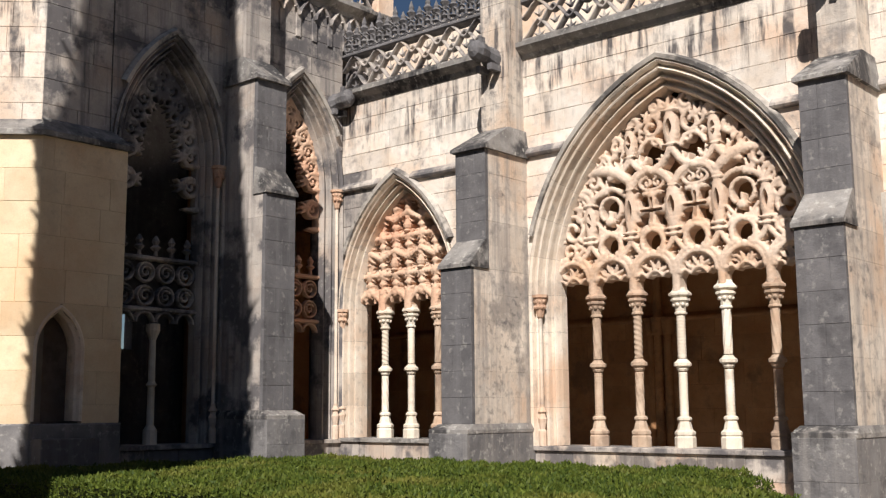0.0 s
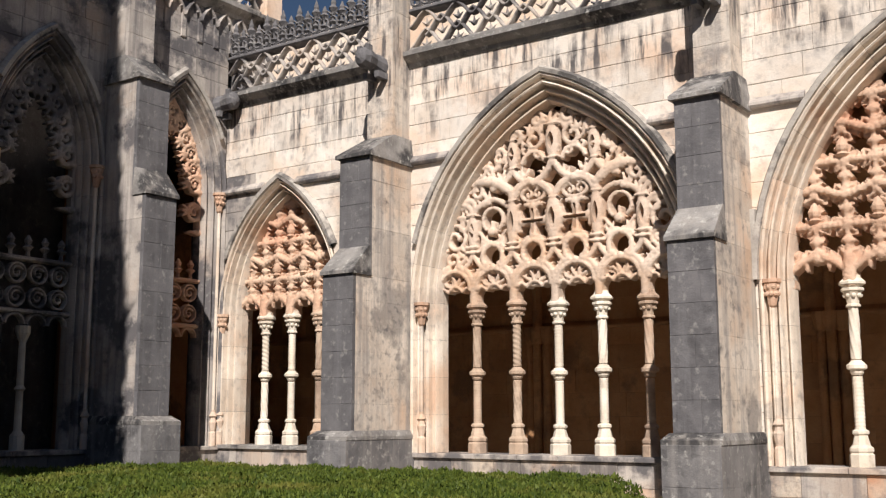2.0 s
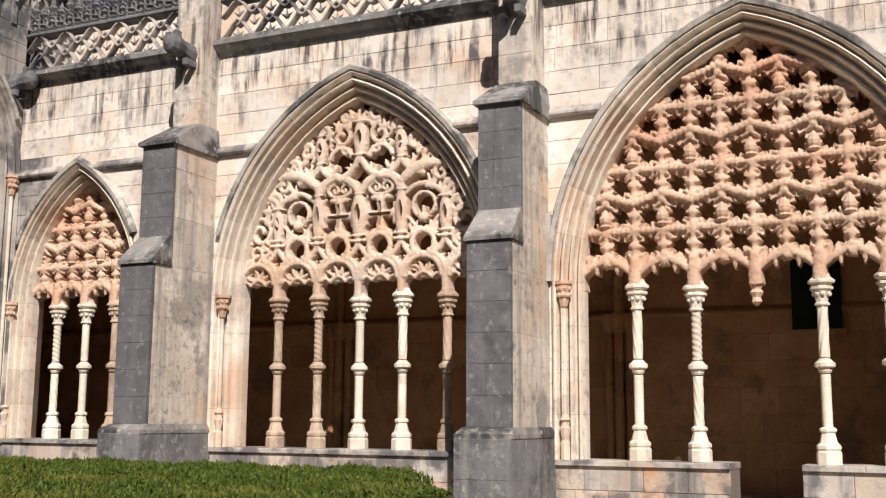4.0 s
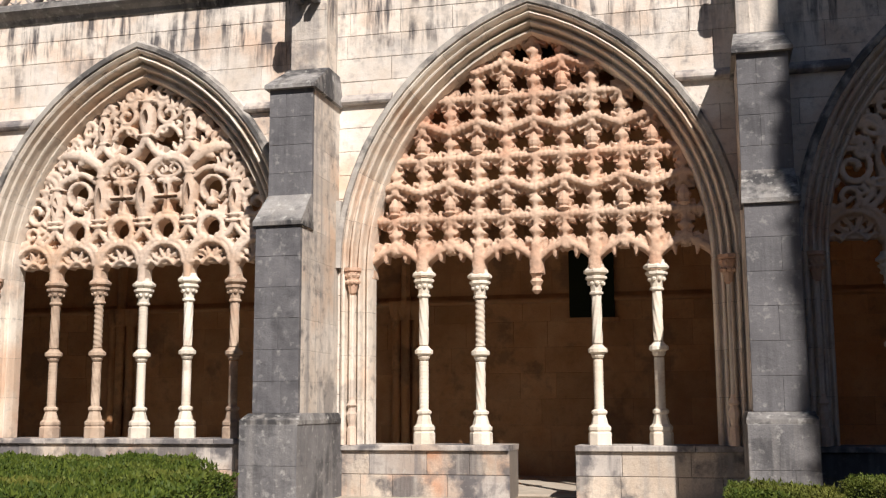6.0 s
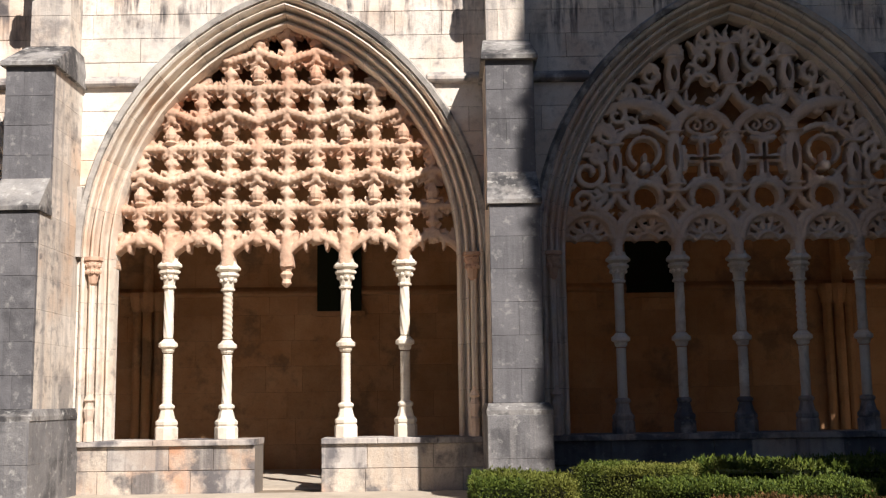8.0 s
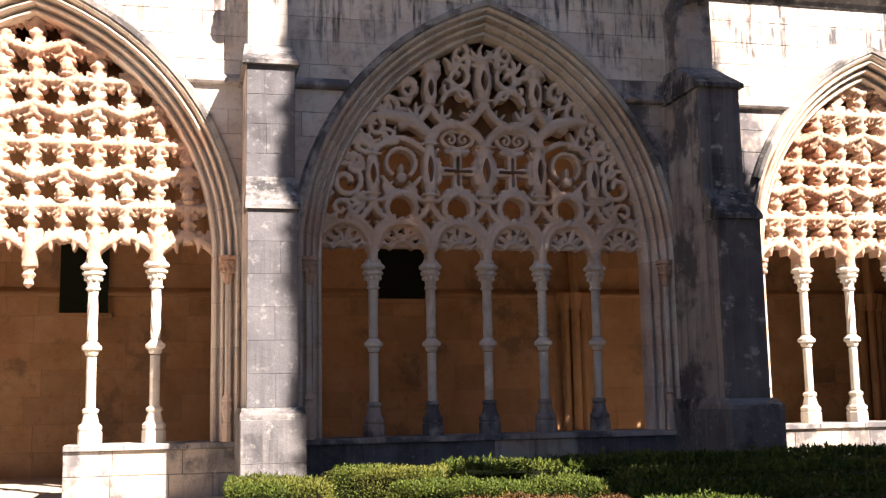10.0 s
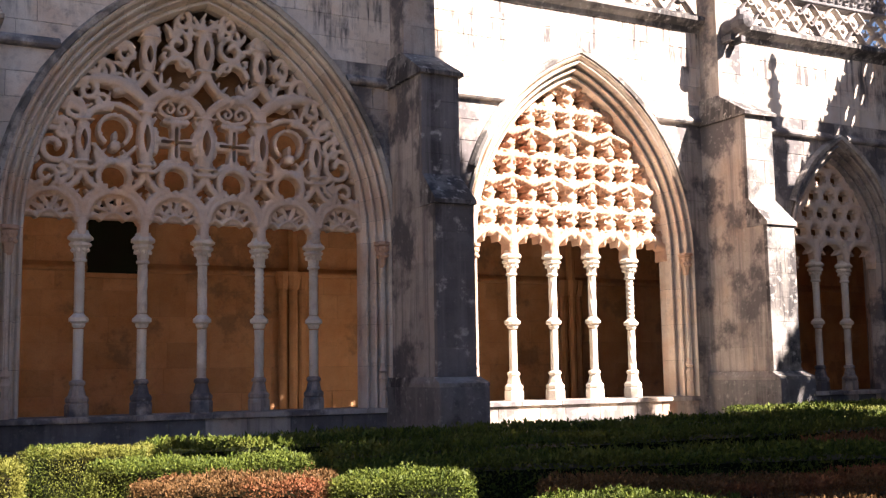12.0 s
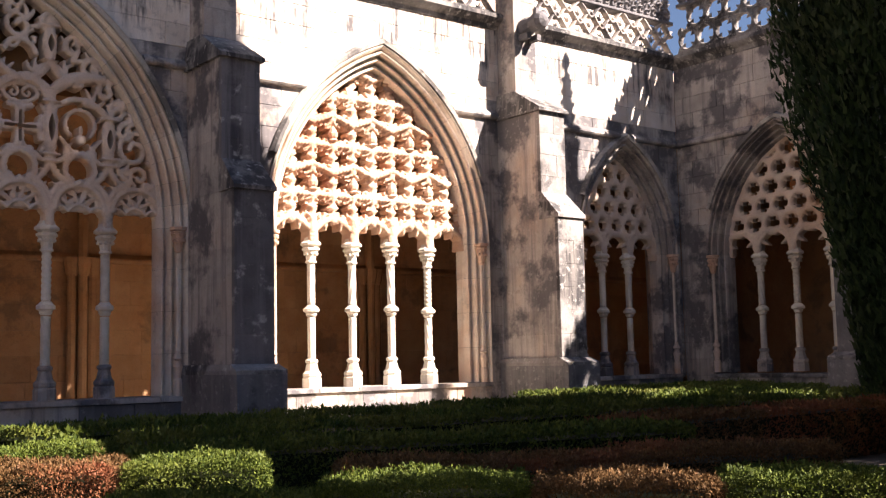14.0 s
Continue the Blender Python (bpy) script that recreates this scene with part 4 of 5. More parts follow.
def pavilion_screen(arch, m, label, mat):
    """The cusped fringe of a tall arch and the crested openwork screen low in it."""
    t = thing("screen", m, label, "tracery", "pavilion screens")
    y, c, a = 0.45, arch.c, arch.a
    R = Relief(arch, arch.zs - 1.1, 0.024, 1.0, 0.004)
    line = [(px - c, pz) for px, pz in arch.path(0.0, 6, foot=arch.zs - 1.0)]
    R.stroke(line, 0.06, 0.03)
    for (x0, z0), (x1, z1) in zip(line, line[1:]):
        mx, mz = (x0 + x1) / 2, (z0 + z1) / 2
        dx, dz = (z1 - z0), -(x1 - x0)
        l = math.hypot(dx, dz) or 1.0
        dx, dz = dx / l, dz / l
        R.stroke(arc(mx + dx * 0.2, mz + dz * 0.2, 0.2, 0, 360, 16), 0.05, 0.05)
        R.stroke(volute(mx + dx * 0.2, mz + dz * 0.2, 0.13, 40, 360, 10), 0.035, 0.05)
        for b in (-0.6, 0.0, 0.6):
            ex, ez = dx * math.cos(b) - dz * math.sin(b), dz * math.cos(b) + dx * math.sin(b)
            R.stroke([(mx + dx * 0.36, mz + dz * 0.36), (mx + dx * 0.36 + ex * 0.24, mz + dz * 0.36 + ez * 0.24)], 0.065, 0.05, taper=lambda w: 1.1 - 0.8 * w)
        R.stroke([(x1, z1), (x1 + dx * 0.34, z1 + dz * 0.34)], 0.07, 0.05, taper=lambda w: 1.1 - 0.8 * w)
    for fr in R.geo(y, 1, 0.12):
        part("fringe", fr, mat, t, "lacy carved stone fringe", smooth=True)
    g = Geo()
    for zb in (3.95, 5.05):
        g.tube([(c - a, zb), (c + a, zb)], 0.06, 0.14, y)
    n = 4
    for k in range(n):
        x = c - a + (k + 0.5) * 2 * a / n
        for z in (4.25, 4.75):
            g.tube(arc(x, z, 0.2, 0, 360, 16)[:-1], 0.035, 0.09, y, closed=True)
            g.tube(volute(x, z, 0.14, 30, 380, 12), 0.03, 0.08, y)
        g.tube(arc(x, 3.68, 0.22, 0, 180, 10), 0.045, 0.1, y)
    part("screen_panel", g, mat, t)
    cr = Geo()
    for k in range(5):
        x = c - a + (k + 0.5) * 2 * a / 5
        cr.lathe([(0.05, 0), (0.04, 0.12), (0.12, 0.2), (0.05, 0.26), (0.09, 0.34), (0.02, 0.46)], 8, x, y, 5.1)
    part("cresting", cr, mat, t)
    col = Geo().lathe([(0.15, 0), (0.15, 0.3), (0.08, 0.4), (0.075, 1.2), (0.12, 1.25), (0.075, 1.32), (0.07, 2.2), (0.15, 2.4), (0.15, 2.55)], 12, c, y, 1.1)
    part("column", col, COLUMN, t)


pavilion_screen(A1, WEST, "crested openwork stone screen under a cusped arch", CARVED)
# shaded copy of the carved screen: grey stone in place of golden
pavilion_screen(A2, WEST, "crested openwork stone screen greyed for deep shade", MIXED)


# ---- buttresses ----
def weathered(g, x, w, y0, y1, z0, z1, lip=0.07, yb=0.0):
    """A sloped stone cap with a drip edge: from depth y0 (front, low) up to y1 (back, high)."""
    a, b = x - w / 2 - lip, x + w / 2 + lip
    v = [(a, y0 - lip, z0), (b, y0 - lip, z0), (b, yb, z0), (a, yb, z0), (a, y0 - lip, z0 + 0.07), (b, y0 - lip, z0 + 0.07), (b, yb, z0 + 0.07), (a, yb, z0 + 0.07), (a + lip, y1, z1), (b - lip, y1, z1), (b - lip, yb, z1), (a + lip, yb, z1)]
    f = [(0, 1, 5, 4), (1, 2, 6, 5), (3, 0, 4, 7), (0, 3, 2, 1), (4, 5, 9, 8), (5, 6, 10, 9), (7, 4, 8, 11), (8, 9, 10, 11)]
    g.add(v, f)


def spout(x, y0, z):
    """A beast-shaped water spout that juts out from depth y0, with neck, muzzle, ears and forepaws."""
    g = Geo()
    prof = [(0.0, 0.24), (0.15, 0.22), (0.32, 0.17), (0.45, 0.2), (0.6, 0.22), (0.72, 0.16), (0.78, 0.05)]
    v = []
    for d, r in prof:
        for k in range(10):
            a = 2 * math.pi * k / 10
            v.append((x + r * math.cos(a), y0 - d, z + 0.1 * math.sin(d * 2.6) + r * 1.1 * math.sin(a)))
    g.add(v, [(i * 10 + k, (i + 1) * 10 + k, (i + 1) * 10 + (k + 1) % 10, i * 10 + (k + 1) % 10) for i in range(len(prof) - 1) for k in range(10)] + [tuple((len(prof) - 1) * 10 + k for k in reversed(range(10)))])
    for s in (-1, 1):
        g.box(x + s * 0.12 - 0.05, x + s * 0.12 + 0.05, y0 - 0.64, y0 - 0.52, z + 0.18, z + 0.36)
        g.box(x + s * 0.16 - 0.06, x + s * 0.16 + 0.06, y0 - 0.37, y0 - 0.02, z - 0.3, z - 0.16)
    return g


def buttress(m, x, label, front, side, w=0.8, top=11.7, base=1.4, mid=4.75, cap=7.15, seed=1, d_up=1.45, d_low=1.95, gargoyle=True):
    rng = random.Random(seed)
    t = thing("buttress", m, label, "buttress", "buttresses of the arcade")

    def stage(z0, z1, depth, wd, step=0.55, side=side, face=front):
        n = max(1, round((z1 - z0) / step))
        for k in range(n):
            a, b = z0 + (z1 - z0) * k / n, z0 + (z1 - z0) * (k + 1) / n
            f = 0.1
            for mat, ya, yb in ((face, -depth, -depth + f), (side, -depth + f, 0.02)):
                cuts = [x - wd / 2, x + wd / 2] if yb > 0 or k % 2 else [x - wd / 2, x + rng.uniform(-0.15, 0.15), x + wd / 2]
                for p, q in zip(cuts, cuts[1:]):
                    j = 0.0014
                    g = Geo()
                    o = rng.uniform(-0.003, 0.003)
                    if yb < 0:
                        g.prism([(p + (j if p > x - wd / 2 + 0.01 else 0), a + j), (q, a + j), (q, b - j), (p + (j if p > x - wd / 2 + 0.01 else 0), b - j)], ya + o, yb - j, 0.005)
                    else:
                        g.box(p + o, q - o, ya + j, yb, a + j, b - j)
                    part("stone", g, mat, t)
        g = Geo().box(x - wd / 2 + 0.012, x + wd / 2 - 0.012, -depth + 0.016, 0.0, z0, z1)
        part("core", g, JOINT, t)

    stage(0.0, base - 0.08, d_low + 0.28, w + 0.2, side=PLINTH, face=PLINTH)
    g = Geo()
    weathered(g, x, w + 0.14, -d_low - 0.22, -d_low, base - 0.08, base + 0.1, 0.04)
    part("plinth_cap", g, WEATHER, t)
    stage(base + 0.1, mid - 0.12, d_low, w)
    g = Geo()
    weathered(g, x, w, -d_low - 0.02, -d_up - 0.0, mid - 0.12, mid + 0.5, 0.035, -d_up + 0.05)
    part("lower_weathering", g, WEATHER, t, "pale lichened sloping cap")
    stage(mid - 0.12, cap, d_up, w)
    g = Geo()
    weathered(g, x, w, -d_up - 0.02, -0.62, cap, cap + 0.62, 0.07)
    part("upper_weathering", g, WEATHER, t, "dark lichened sloping cap with a drip edge")
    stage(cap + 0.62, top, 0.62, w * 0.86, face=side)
    ps = w * 0.36
    g = Geo().prism([(x - ps - 0.12, top), (x + ps + 0.12, top), (x + ps + 0.12, top + 0.1), (x - ps - 0.12, top + 0.1)], -0.68, 0.06, 0.03)
    part("pinnacle_base", g, WEATHER, t)
    spire = [(ps, 0.1), (ps, 1.1), (ps * 1.25, 1.16), (ps * 1.25, 1.26), (ps * 0.85, 1.34), (ps * 0.2, 3.3), (ps * 0.5, 3.4), (ps * 0.5, 3.5), (0.03, 3.75)]
    g = Geo().lathe(spire, 8, x, -0.31, top)
    for k in range(6):
        zc, rc = top + 1.5 + 0.3 * k, ps * (0.85 - 0.108 * k)
        for a in range(4):
            ca, sa = math.cos(a * math.pi / 2), math.sin(a * math.pi / 2)
            g.ball(x + (rc + 0.04) * ca, zc, 0.075, -0.31 + (rc + 0.04) * sa, n=6, m=4)
    part("pinnacle", g, WEATHER, t, "crocketed stone pinnacle")
    if gargoyle:
        g = spout(x, -0.58, 9.32)
        part("gargoyle", g, GREY, t, "worn grey beast-shaped water spout")
    return t


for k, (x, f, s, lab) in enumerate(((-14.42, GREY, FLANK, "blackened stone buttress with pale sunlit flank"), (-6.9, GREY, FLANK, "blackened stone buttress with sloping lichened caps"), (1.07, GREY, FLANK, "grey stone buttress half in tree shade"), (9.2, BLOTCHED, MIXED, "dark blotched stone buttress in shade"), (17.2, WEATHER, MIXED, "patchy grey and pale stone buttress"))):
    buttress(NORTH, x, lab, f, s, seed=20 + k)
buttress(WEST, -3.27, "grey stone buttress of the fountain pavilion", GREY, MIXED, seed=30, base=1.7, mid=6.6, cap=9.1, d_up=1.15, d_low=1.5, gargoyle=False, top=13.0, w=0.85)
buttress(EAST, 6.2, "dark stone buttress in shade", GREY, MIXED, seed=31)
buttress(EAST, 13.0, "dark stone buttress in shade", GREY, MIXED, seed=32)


# ---- string course, cornice, balustrade ----
def moulded(name, m, u0, u1, z, prof, mat, label, arches=()):
    """A horizontal moulding; prof rows (depth, height). It stops at the hood of an arch that crosses it."""
    spans, left = [], u0
    for ar in sorted(arches, key=lambda q: q.c):
        h = ar.half(z, ar.e + 0.1)
        if h > 0:
            spans.append((left, ar.c - h))
            left = ar.c + h
    spans.append((left, u1))
    for a, b in spans:
        if b - a < 0.1:
            continue
        g = Geo()
        n = len(prof)
        g.add([(u, d, z + h) for u in (a, b) for d, h in prof], [(k, n + k, n + k + 1, k + 1) for k in range(n - 1)] + [tuple(range(n)), tuple(reversed(range(n, 2 * n)))])
        ob = tagged(part(name, g, mat, None, kind="structure"), label, "moulding")
        ob.matrix_world = m


STRING_P = [(0.02, -0.02), (-0.1, 0.0), (-0.13, 0.04), (-0.12, 0.09), (0.02, 0.22)]
CORN_P = [(0.02, -0.06), (-0.04, -0.04), (-0.08, 0.05), (-0.2, 0.12), (-0.26, 0.18), (-0.26, 0.28), (0.3, 0.3)]
moulded("trim_string", NORTH, -19.8, 23.4, STRING, STRING_P, MIXED, "grey weathered string course", BAYS)
moulded("trim_string", EAST, 0.0, 30.0, STRING, STRING_P, MIXED, "grey weathered string course", [E1, E2, E3])
moulded("trim_cornice", NORTH, -19.8, 23.4, CORNICE, CORN_P, WEATHER, "dark weathered stone cornice")
moulded("trim_cornice", EAST, 0.0, 30.0, CORNICE, CORN_P, WEATHER, "dark weathered stone cornice")
moulded("trim_cornice", WEST, -12.0, 1.5, 11.9, CORN_P, WEATHER, "dark weathered stone cornice of the pavilion")


def balustrade(m, u0, u1, z, label, style="wave", mat=None, crest=True, h=1.0):
    t = thing("balustrade", m, label, "balustrade", "roof balustrades")
    y = 0.0
    mat = mat or MIXED
    g = Geo().box(u0, u1, y - 0.11, y + 0.11, z, z + 0.1)
    part("bottom_rail", g, WEATHER, t)
    g = Geo().prism([(u0, z + h - 0.1), (u1, z + h - 0.1), (u1, z + h), (u0, z + h)], y - 0.17, y + 0.17, 0.03)
    rail = part("top_rail", g, GREY, t, "blackened top rail")
    n = max(2, round((u1 - u0) / (0.86 if style == "wave" else 0.62)))
    w = (u1 - u0) / n
    p = Geo()
    zm, hh = z + h / 2, h - 0.2
    for k in range(n):
        x = u0 + (k + 0.5) * w
        if style == "wave":
            for row in range(3):
                zc, xo = z + 0.1 + hh * (0.3 * row), x + (w / 2 if row % 2 else 0)
                top = hh * (0.46 if row < 2 else 0.4)
                pts = [(xo + w * 0.5 * d / 8, zc + top * (0.5 + 0.5 * math.cos(math.pi * d / 8)) ** 0.85 + 0.03 * max(0, 1 - abs(d))) for d in range(-8, 9)]
                pts = [q for q in pts if u0 <= q[0] <= u1]
                if len(pts) > 2:
                    p.tube(pts, 0.038, 0.1, y - 0.02 * row)
                if u0 + 0.2 < xo < u1 - 0.2:
                    for dx, dz in ((-0.16, 0.1), (0.0, 0.2), (0.16, 0.1)):
                        p.spike(xo, zc + 0.02, dx, dz, 0.055, y, 0.06)
        else:
            for row in (0, 1):
                zc = z + 0.1 + hh * (0.25 + 0.5 * row)
                xo = x + (w / 2 if row else 0)
                if xo > u1 - 0.25:
                    continue
                p.tube(arc(xo, zc, 0.29, 0, 360, 16)[:-1], 0.055, 0.09, y, closed=True)
                for a in range(4):
                    ca, sa = math.cos(math.pi / 4 + a * math.pi / 2), math.sin(math.pi / 4 + a * math.pi / 2)
                    p.spike(xo + 0.27 * ca, zc + 0.27 * sa, -0.15 * ca, -0.15 * sa, 0.1, y, 0.07)
                    p.ball(xo + 0.38 * ca, zc + 0.38 * sa, 0.13, y, 0.07, 6, 4)
    part("openwork", p, mat, t)
    if crest:
        for k in range(max(2, round((u1 - u0) / 0.27))):
            x = u0 + (k + 0.5) * (u1 - u0) / max(2, round((u1 - u0) / 0.27))
            big = k % 2 == 0
            k = 1.0 if big else 0.78
            c = Geo().lathe([(0.05, -0.02), (0.04, 0.2 * k), (0.1, 0.26 * k), (0.04, 0.33 * k), (0.05, 0.5 * k), (0.12, 0.6 * k), (0.06, 0.68 * k), (0.07, 0.74 * k), (0.01, 0.92 * k)], 7, x, y, z + h)
            c.tube(arc(x, z + h + 0.24, 0.15, 0, 360, 10)[:-1], 0.035, 0.06, y, closed=True, sides=6)
            for s in (-1, 1):
                c.spike(x + s * 0.04, z + h + 0.45 * k, s * 0.16, 0.14, 0.06, y, 0.06)
                c.spike(x + s * 0.03, z + h + 0.02, s * 0.13, 0.12, 0.06, y, 0.06)
            part("crest_finial", c, GREY, rail)


BZ = CORNICE + 0.28
for u0, u1 in ((-19.7, -14.85), (-14.0, -7.35), (-6.45, 0.62), (1.5, 8.75), (9.65, 16.75), (17.65, 23.3)):
    balustrade(NORTH, u0, u1, BZ, "openwork stone balustrade of waves with lily cresting")
balustrade(EAST, 0.3, 5.8, BZ, "openwork stone balustrade of quatrefoils with cresting", "quatrefoil", WEATHER, h=1.45)
balustrade(EAST, 6.6, 12.6, BZ, "openwork stone balustrade of quatrefoils with cresting", "quatrefoil", WEATHER, h=1.45)
balustrade(EAST, 13.4, 29.0, BZ, "openwork stone balustrade of quatrefoils with cresting", "quatrefoil", WEATHER, h=1.45)
balustrade(WEST, -6.4, 1.0, 12.2, "openwork stone balustrade over the pavilion", "wave")

# corbel table under the pavilion's cornice
t = thing("corbel_table", WEST, "row of small pointed stone corbel arches", "corbels")
for k in range(13):
    u = -6.3 + k * 0.53
    g = Geo().prism([(u - 0.08, 10.9), (u + 0.08, 10.9), (u + 0.08, 11.5), (u - 0.08, 11.5)], -0.035, 0.02, 0.012)
    g.tube([(u, 11.46), (u + 0.05, 11.6), (u + 0.16, 11.76), (u + 0.265, 11.87), (u + 0.37, 11.76), (u + 0.48, 11.6), (u + 0.53, 11.46)], 0.045, 0.07, -0.04, sides=6)
    for s in (-1, 1):
        g.spike(u + 0.265 + s * 0.16, 11.66, -s * 0.12, -0.06, 0.05, -0.05, 0.05)
    # patchy grey puts the corbels' darker shading into the stone colour
    part("corbel", g, MIXED, t)
g = Geo().box(-12.0, 1.5, 0.0, 0.88, 11.4, 11.92).box(0.32, 1.5, 0.0, 0.88, 9.46, 11.4)
ob = tagged(part("wall_pavilion_top", g, MIXED, None, kind="structure"), "stained limestone under the pavilion cornice", "wall")
ob.matrix_world = WEST

# pinnacle and water spout over the north-west corner
t = thing("gargoyle", WEST, "worn grey beast-shaped water spout in the corner", "gargoyle")
part("body", spout(-0.3, 0.12, 9.42), GREY, t)
t = thing("pinnacle", pose(-19.95, 1.42, 11.9), "pale square stone pinnacle over the corner of the roofs", "pinnacle")
part("shaft", Geo().prism([(-0.3, 0.3), (0.3, 0.3), (0.3, 3.2), (-0.3, 3.2)], -0.3, 0.3, 0.04), CARVED_PALE, t)
part("base", Geo().prism([(-0.4, 0.0), (0.4, 0.0), (0.4, 0.3), (-0.4, 0.3)], -0.4, 0.4, 0.04), WEATHER, t)
part("spire", Geo().lathe([(0.4, 3.2), (0.4, 3.35), (0.28, 3.4), (0.04, 5.2)], 8), WEATHER, t)

# corner pier of the pavilion with its small pointed door
DOOR = Arch(-7.785, 0.40, 3.90, e=0.2, zs=2.95, foot=1.62)
MP = Matrix.Translation((0.45, 0, 0)) @ WEST
MC = Matrix.Translation((-19.35, -8.31, 0)) @ Matrix.Rotation(radians(45), 4, "Z")      # the canted face, u towards the corner
wall("wall_pier", MP, -8.31, -6.45, 0.0, 7.05, [DOOR], 1.3, "smooth ochre limestone pier of the pavilion", (-10, -6.4), 40, mat=OCHRE, step=0.62, edge=0.12, gap=0.0009)
wall("wall_pier_canted", MC, -6.0, 0.0, 0.0, 7.05, [], 1.0, "smooth sunlit ochre limestone face of the pavilion pier", (-3, 0), 42, mat=OCHRE, step=0.62, gap=0.0009)
g = archivolt(DOOR, [(0.13, 0.0), (0.1, -0.02), (0.06, 0.0), (0.04, 0.08), (0.0, 0.12), (0.0, 0.5)])
tdoor = thing("door_surround", MP, "small pointed stone door surround", "door surround")
part("surround", g, MOULD, tdoor)
g = Geo().box(-8.21, -7.36, 0.42, 0.5, 1.6, 3.9)
ob = tagged(part("door_pavilion", g, BARK, None, kind="structure"), "small dark wooden door in a pointed niche", "door")
ob.matrix_world = MP
tsteps = thing("door_steps", MP, "worn stone steps to the small door, darkened for shade", "steps")
# both steps in dark stone, to paint in the shade they lie in
part("lower_step", Geo().prism([(-8.5, 0.0), (-6.9, 0.0), (-6.9, 0.8), (-8.5, 0.8)], -0.75, -0.07, 0.02), GREY, tsteps)
part("upper_step", Geo().prism([(-8.3, 0.8), (-7.1, 0.8), (-7.1, 1.3), (-8.3, 1.3)], -0.42, -0.07, 0.02), GREY, tsteps)
for m, u0, u1 in ((MP, -8.33, -6.43), (MC, -6.0, 0.03)):
    g = Geo().prism([(u0, 0), (u1, 0), (u1, 1.58), (u0, 1.58)], -0.065, 0.0, 0.03)
    ob = tagged(part("pier_plinth", g, PLINTH, None, kind="structure"), "dark grey stone plinth of the pavilion pier", "plinth")
    ob.matrix_world = m
wall("wall_pier_upper", WEST, -8.12, -6.62, 7.3, 13.0, [], 1.0, "grey streaked upper pier of the pavilion", (-10, -6.4), 41, mat=MIXED, step=0.5)
MCU = Matrix.Translation((-19.8, -8.12, 0)) @ Matrix.Rotation(radians(45), 4, "Z")
wall("wall_pier_upper_canted", MCU, -6.0, 0.0, 7.3, 13.0, [], 1.0, "pale rain-streaked upper face of the pavilion pier", (-3, 0), 43, mat=WALL, step=0.5)
g = Geo()
g.add([(-8.35, -0.55, 7.05), (-6.37, -0.55, 7.05), (-6.37, -0.55, 7.15), (-8.35, -0.55, 7.15), (-8.12, 0.02, 7.55), (-6.55, 0.02, 7.55), (-6.3, 0.1, 7.05), (-6.3, 0.1, 7.15), (-8.35, 0.1, 7.05)],
      [(0, 1, 2, 3), (3, 2, 5, 4), (1, 6, 7, 2), (2, 7, 5), (0, 8, 6, 1)])
ob = tagged(part("pier_weathering", g, WEATHER, None, kind="structure"), "dark sloping weathering of the pavilion pier", "moulding")
ob.matrix_world = WEST
g = Geo()
g.add([(-6, -0.1, 7.05), (0.06, -0.1, 7.05), (0.06, -0.1, 7.15), (-6, -0.1, 7.15), (-6, 0.47, 7.5), (-0.2, 0.47, 7.5), (-6, 0.5, 7.05), (0, 0.5, 7.05)],
      [(0, 1, 2, 3), (3, 2, 5, 4), (0, 6, 7, 1)])
ob = tagged(part("pier_weathering", g, WEATHER, None, kind="structure"), "dark sloping weathering of the canted pier face", "moulding")
ob.matrix_world = MC

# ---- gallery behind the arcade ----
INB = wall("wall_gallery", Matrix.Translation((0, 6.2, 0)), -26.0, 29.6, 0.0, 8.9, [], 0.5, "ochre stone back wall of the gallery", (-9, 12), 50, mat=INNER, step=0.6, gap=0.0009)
moulded("trim_gallery", Matrix.Translation((0, 6.2, 0)), -26.0, 29.6, 4.0, STRING_P, INNER, "ochre stone string course in the gallery")
# solid boxes whose near-black colour stands in for the dark of two windows
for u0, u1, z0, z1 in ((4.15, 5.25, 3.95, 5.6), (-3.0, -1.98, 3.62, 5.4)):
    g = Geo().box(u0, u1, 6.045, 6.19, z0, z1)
    tw = tagged(part("window_gallery", g, SHADE_FILL, None, kind="structure"), "near-black box painted as a dark square window opening", "window")
    g = Geo().box(u0 - 0.1, u1 + 0.1, 6.02, 6.19, z0 - 0.12, z0 - 0.01)
    part("sill", g, INNER, tw)
for x in (-14.4, -6.9, 1.07, 9.0, 17.2):
    t = thing("wall_respond", pose(x, 6.1, 0), "cluster of slim ochre wall shafts", "pier", "vault responds")
    for k, dx in enumerate((-0.24, 0.0, 0.24)):
        g = Geo().lathe([(0.2, 0), (0.2, 0.5), (0.14, 0.6), (0.11, 0.65), (0.11, 3.6), (0.14, 3.65), (0.2, 3.95), (0.2, 4.05)], 10, dx, -0.08 if k == 1 else 0.0, 0.04)
        part("shaft", g, INNER, t)
    rib = Geo()
    rib.tube([(0.0, 4.0), (0.0, 5.2)], 0.12, 0.15, -0.05)
    part("rib_springer", rib, INNER, t)
g = Geo()
nx, ny = 56, 8
pts = []
for i in range(nx + 1):
    for j in range(ny + 1):
        x, v = -26.0 + 55.6 * i / nx, j / ny
        y = 0.9 + 5.4 * v
        pts.append((x, y, 6.6 + 2.2 * math.sin(math.pi * v) ** 0.6))
g.add(pts, [(i * (ny + 1) + j, i * (ny + 1) + j + 1, (i + 1) * (ny + 1) + j + 1, (i + 1) * (ny + 1) + j) for i in range(nx) for j in range(ny)])
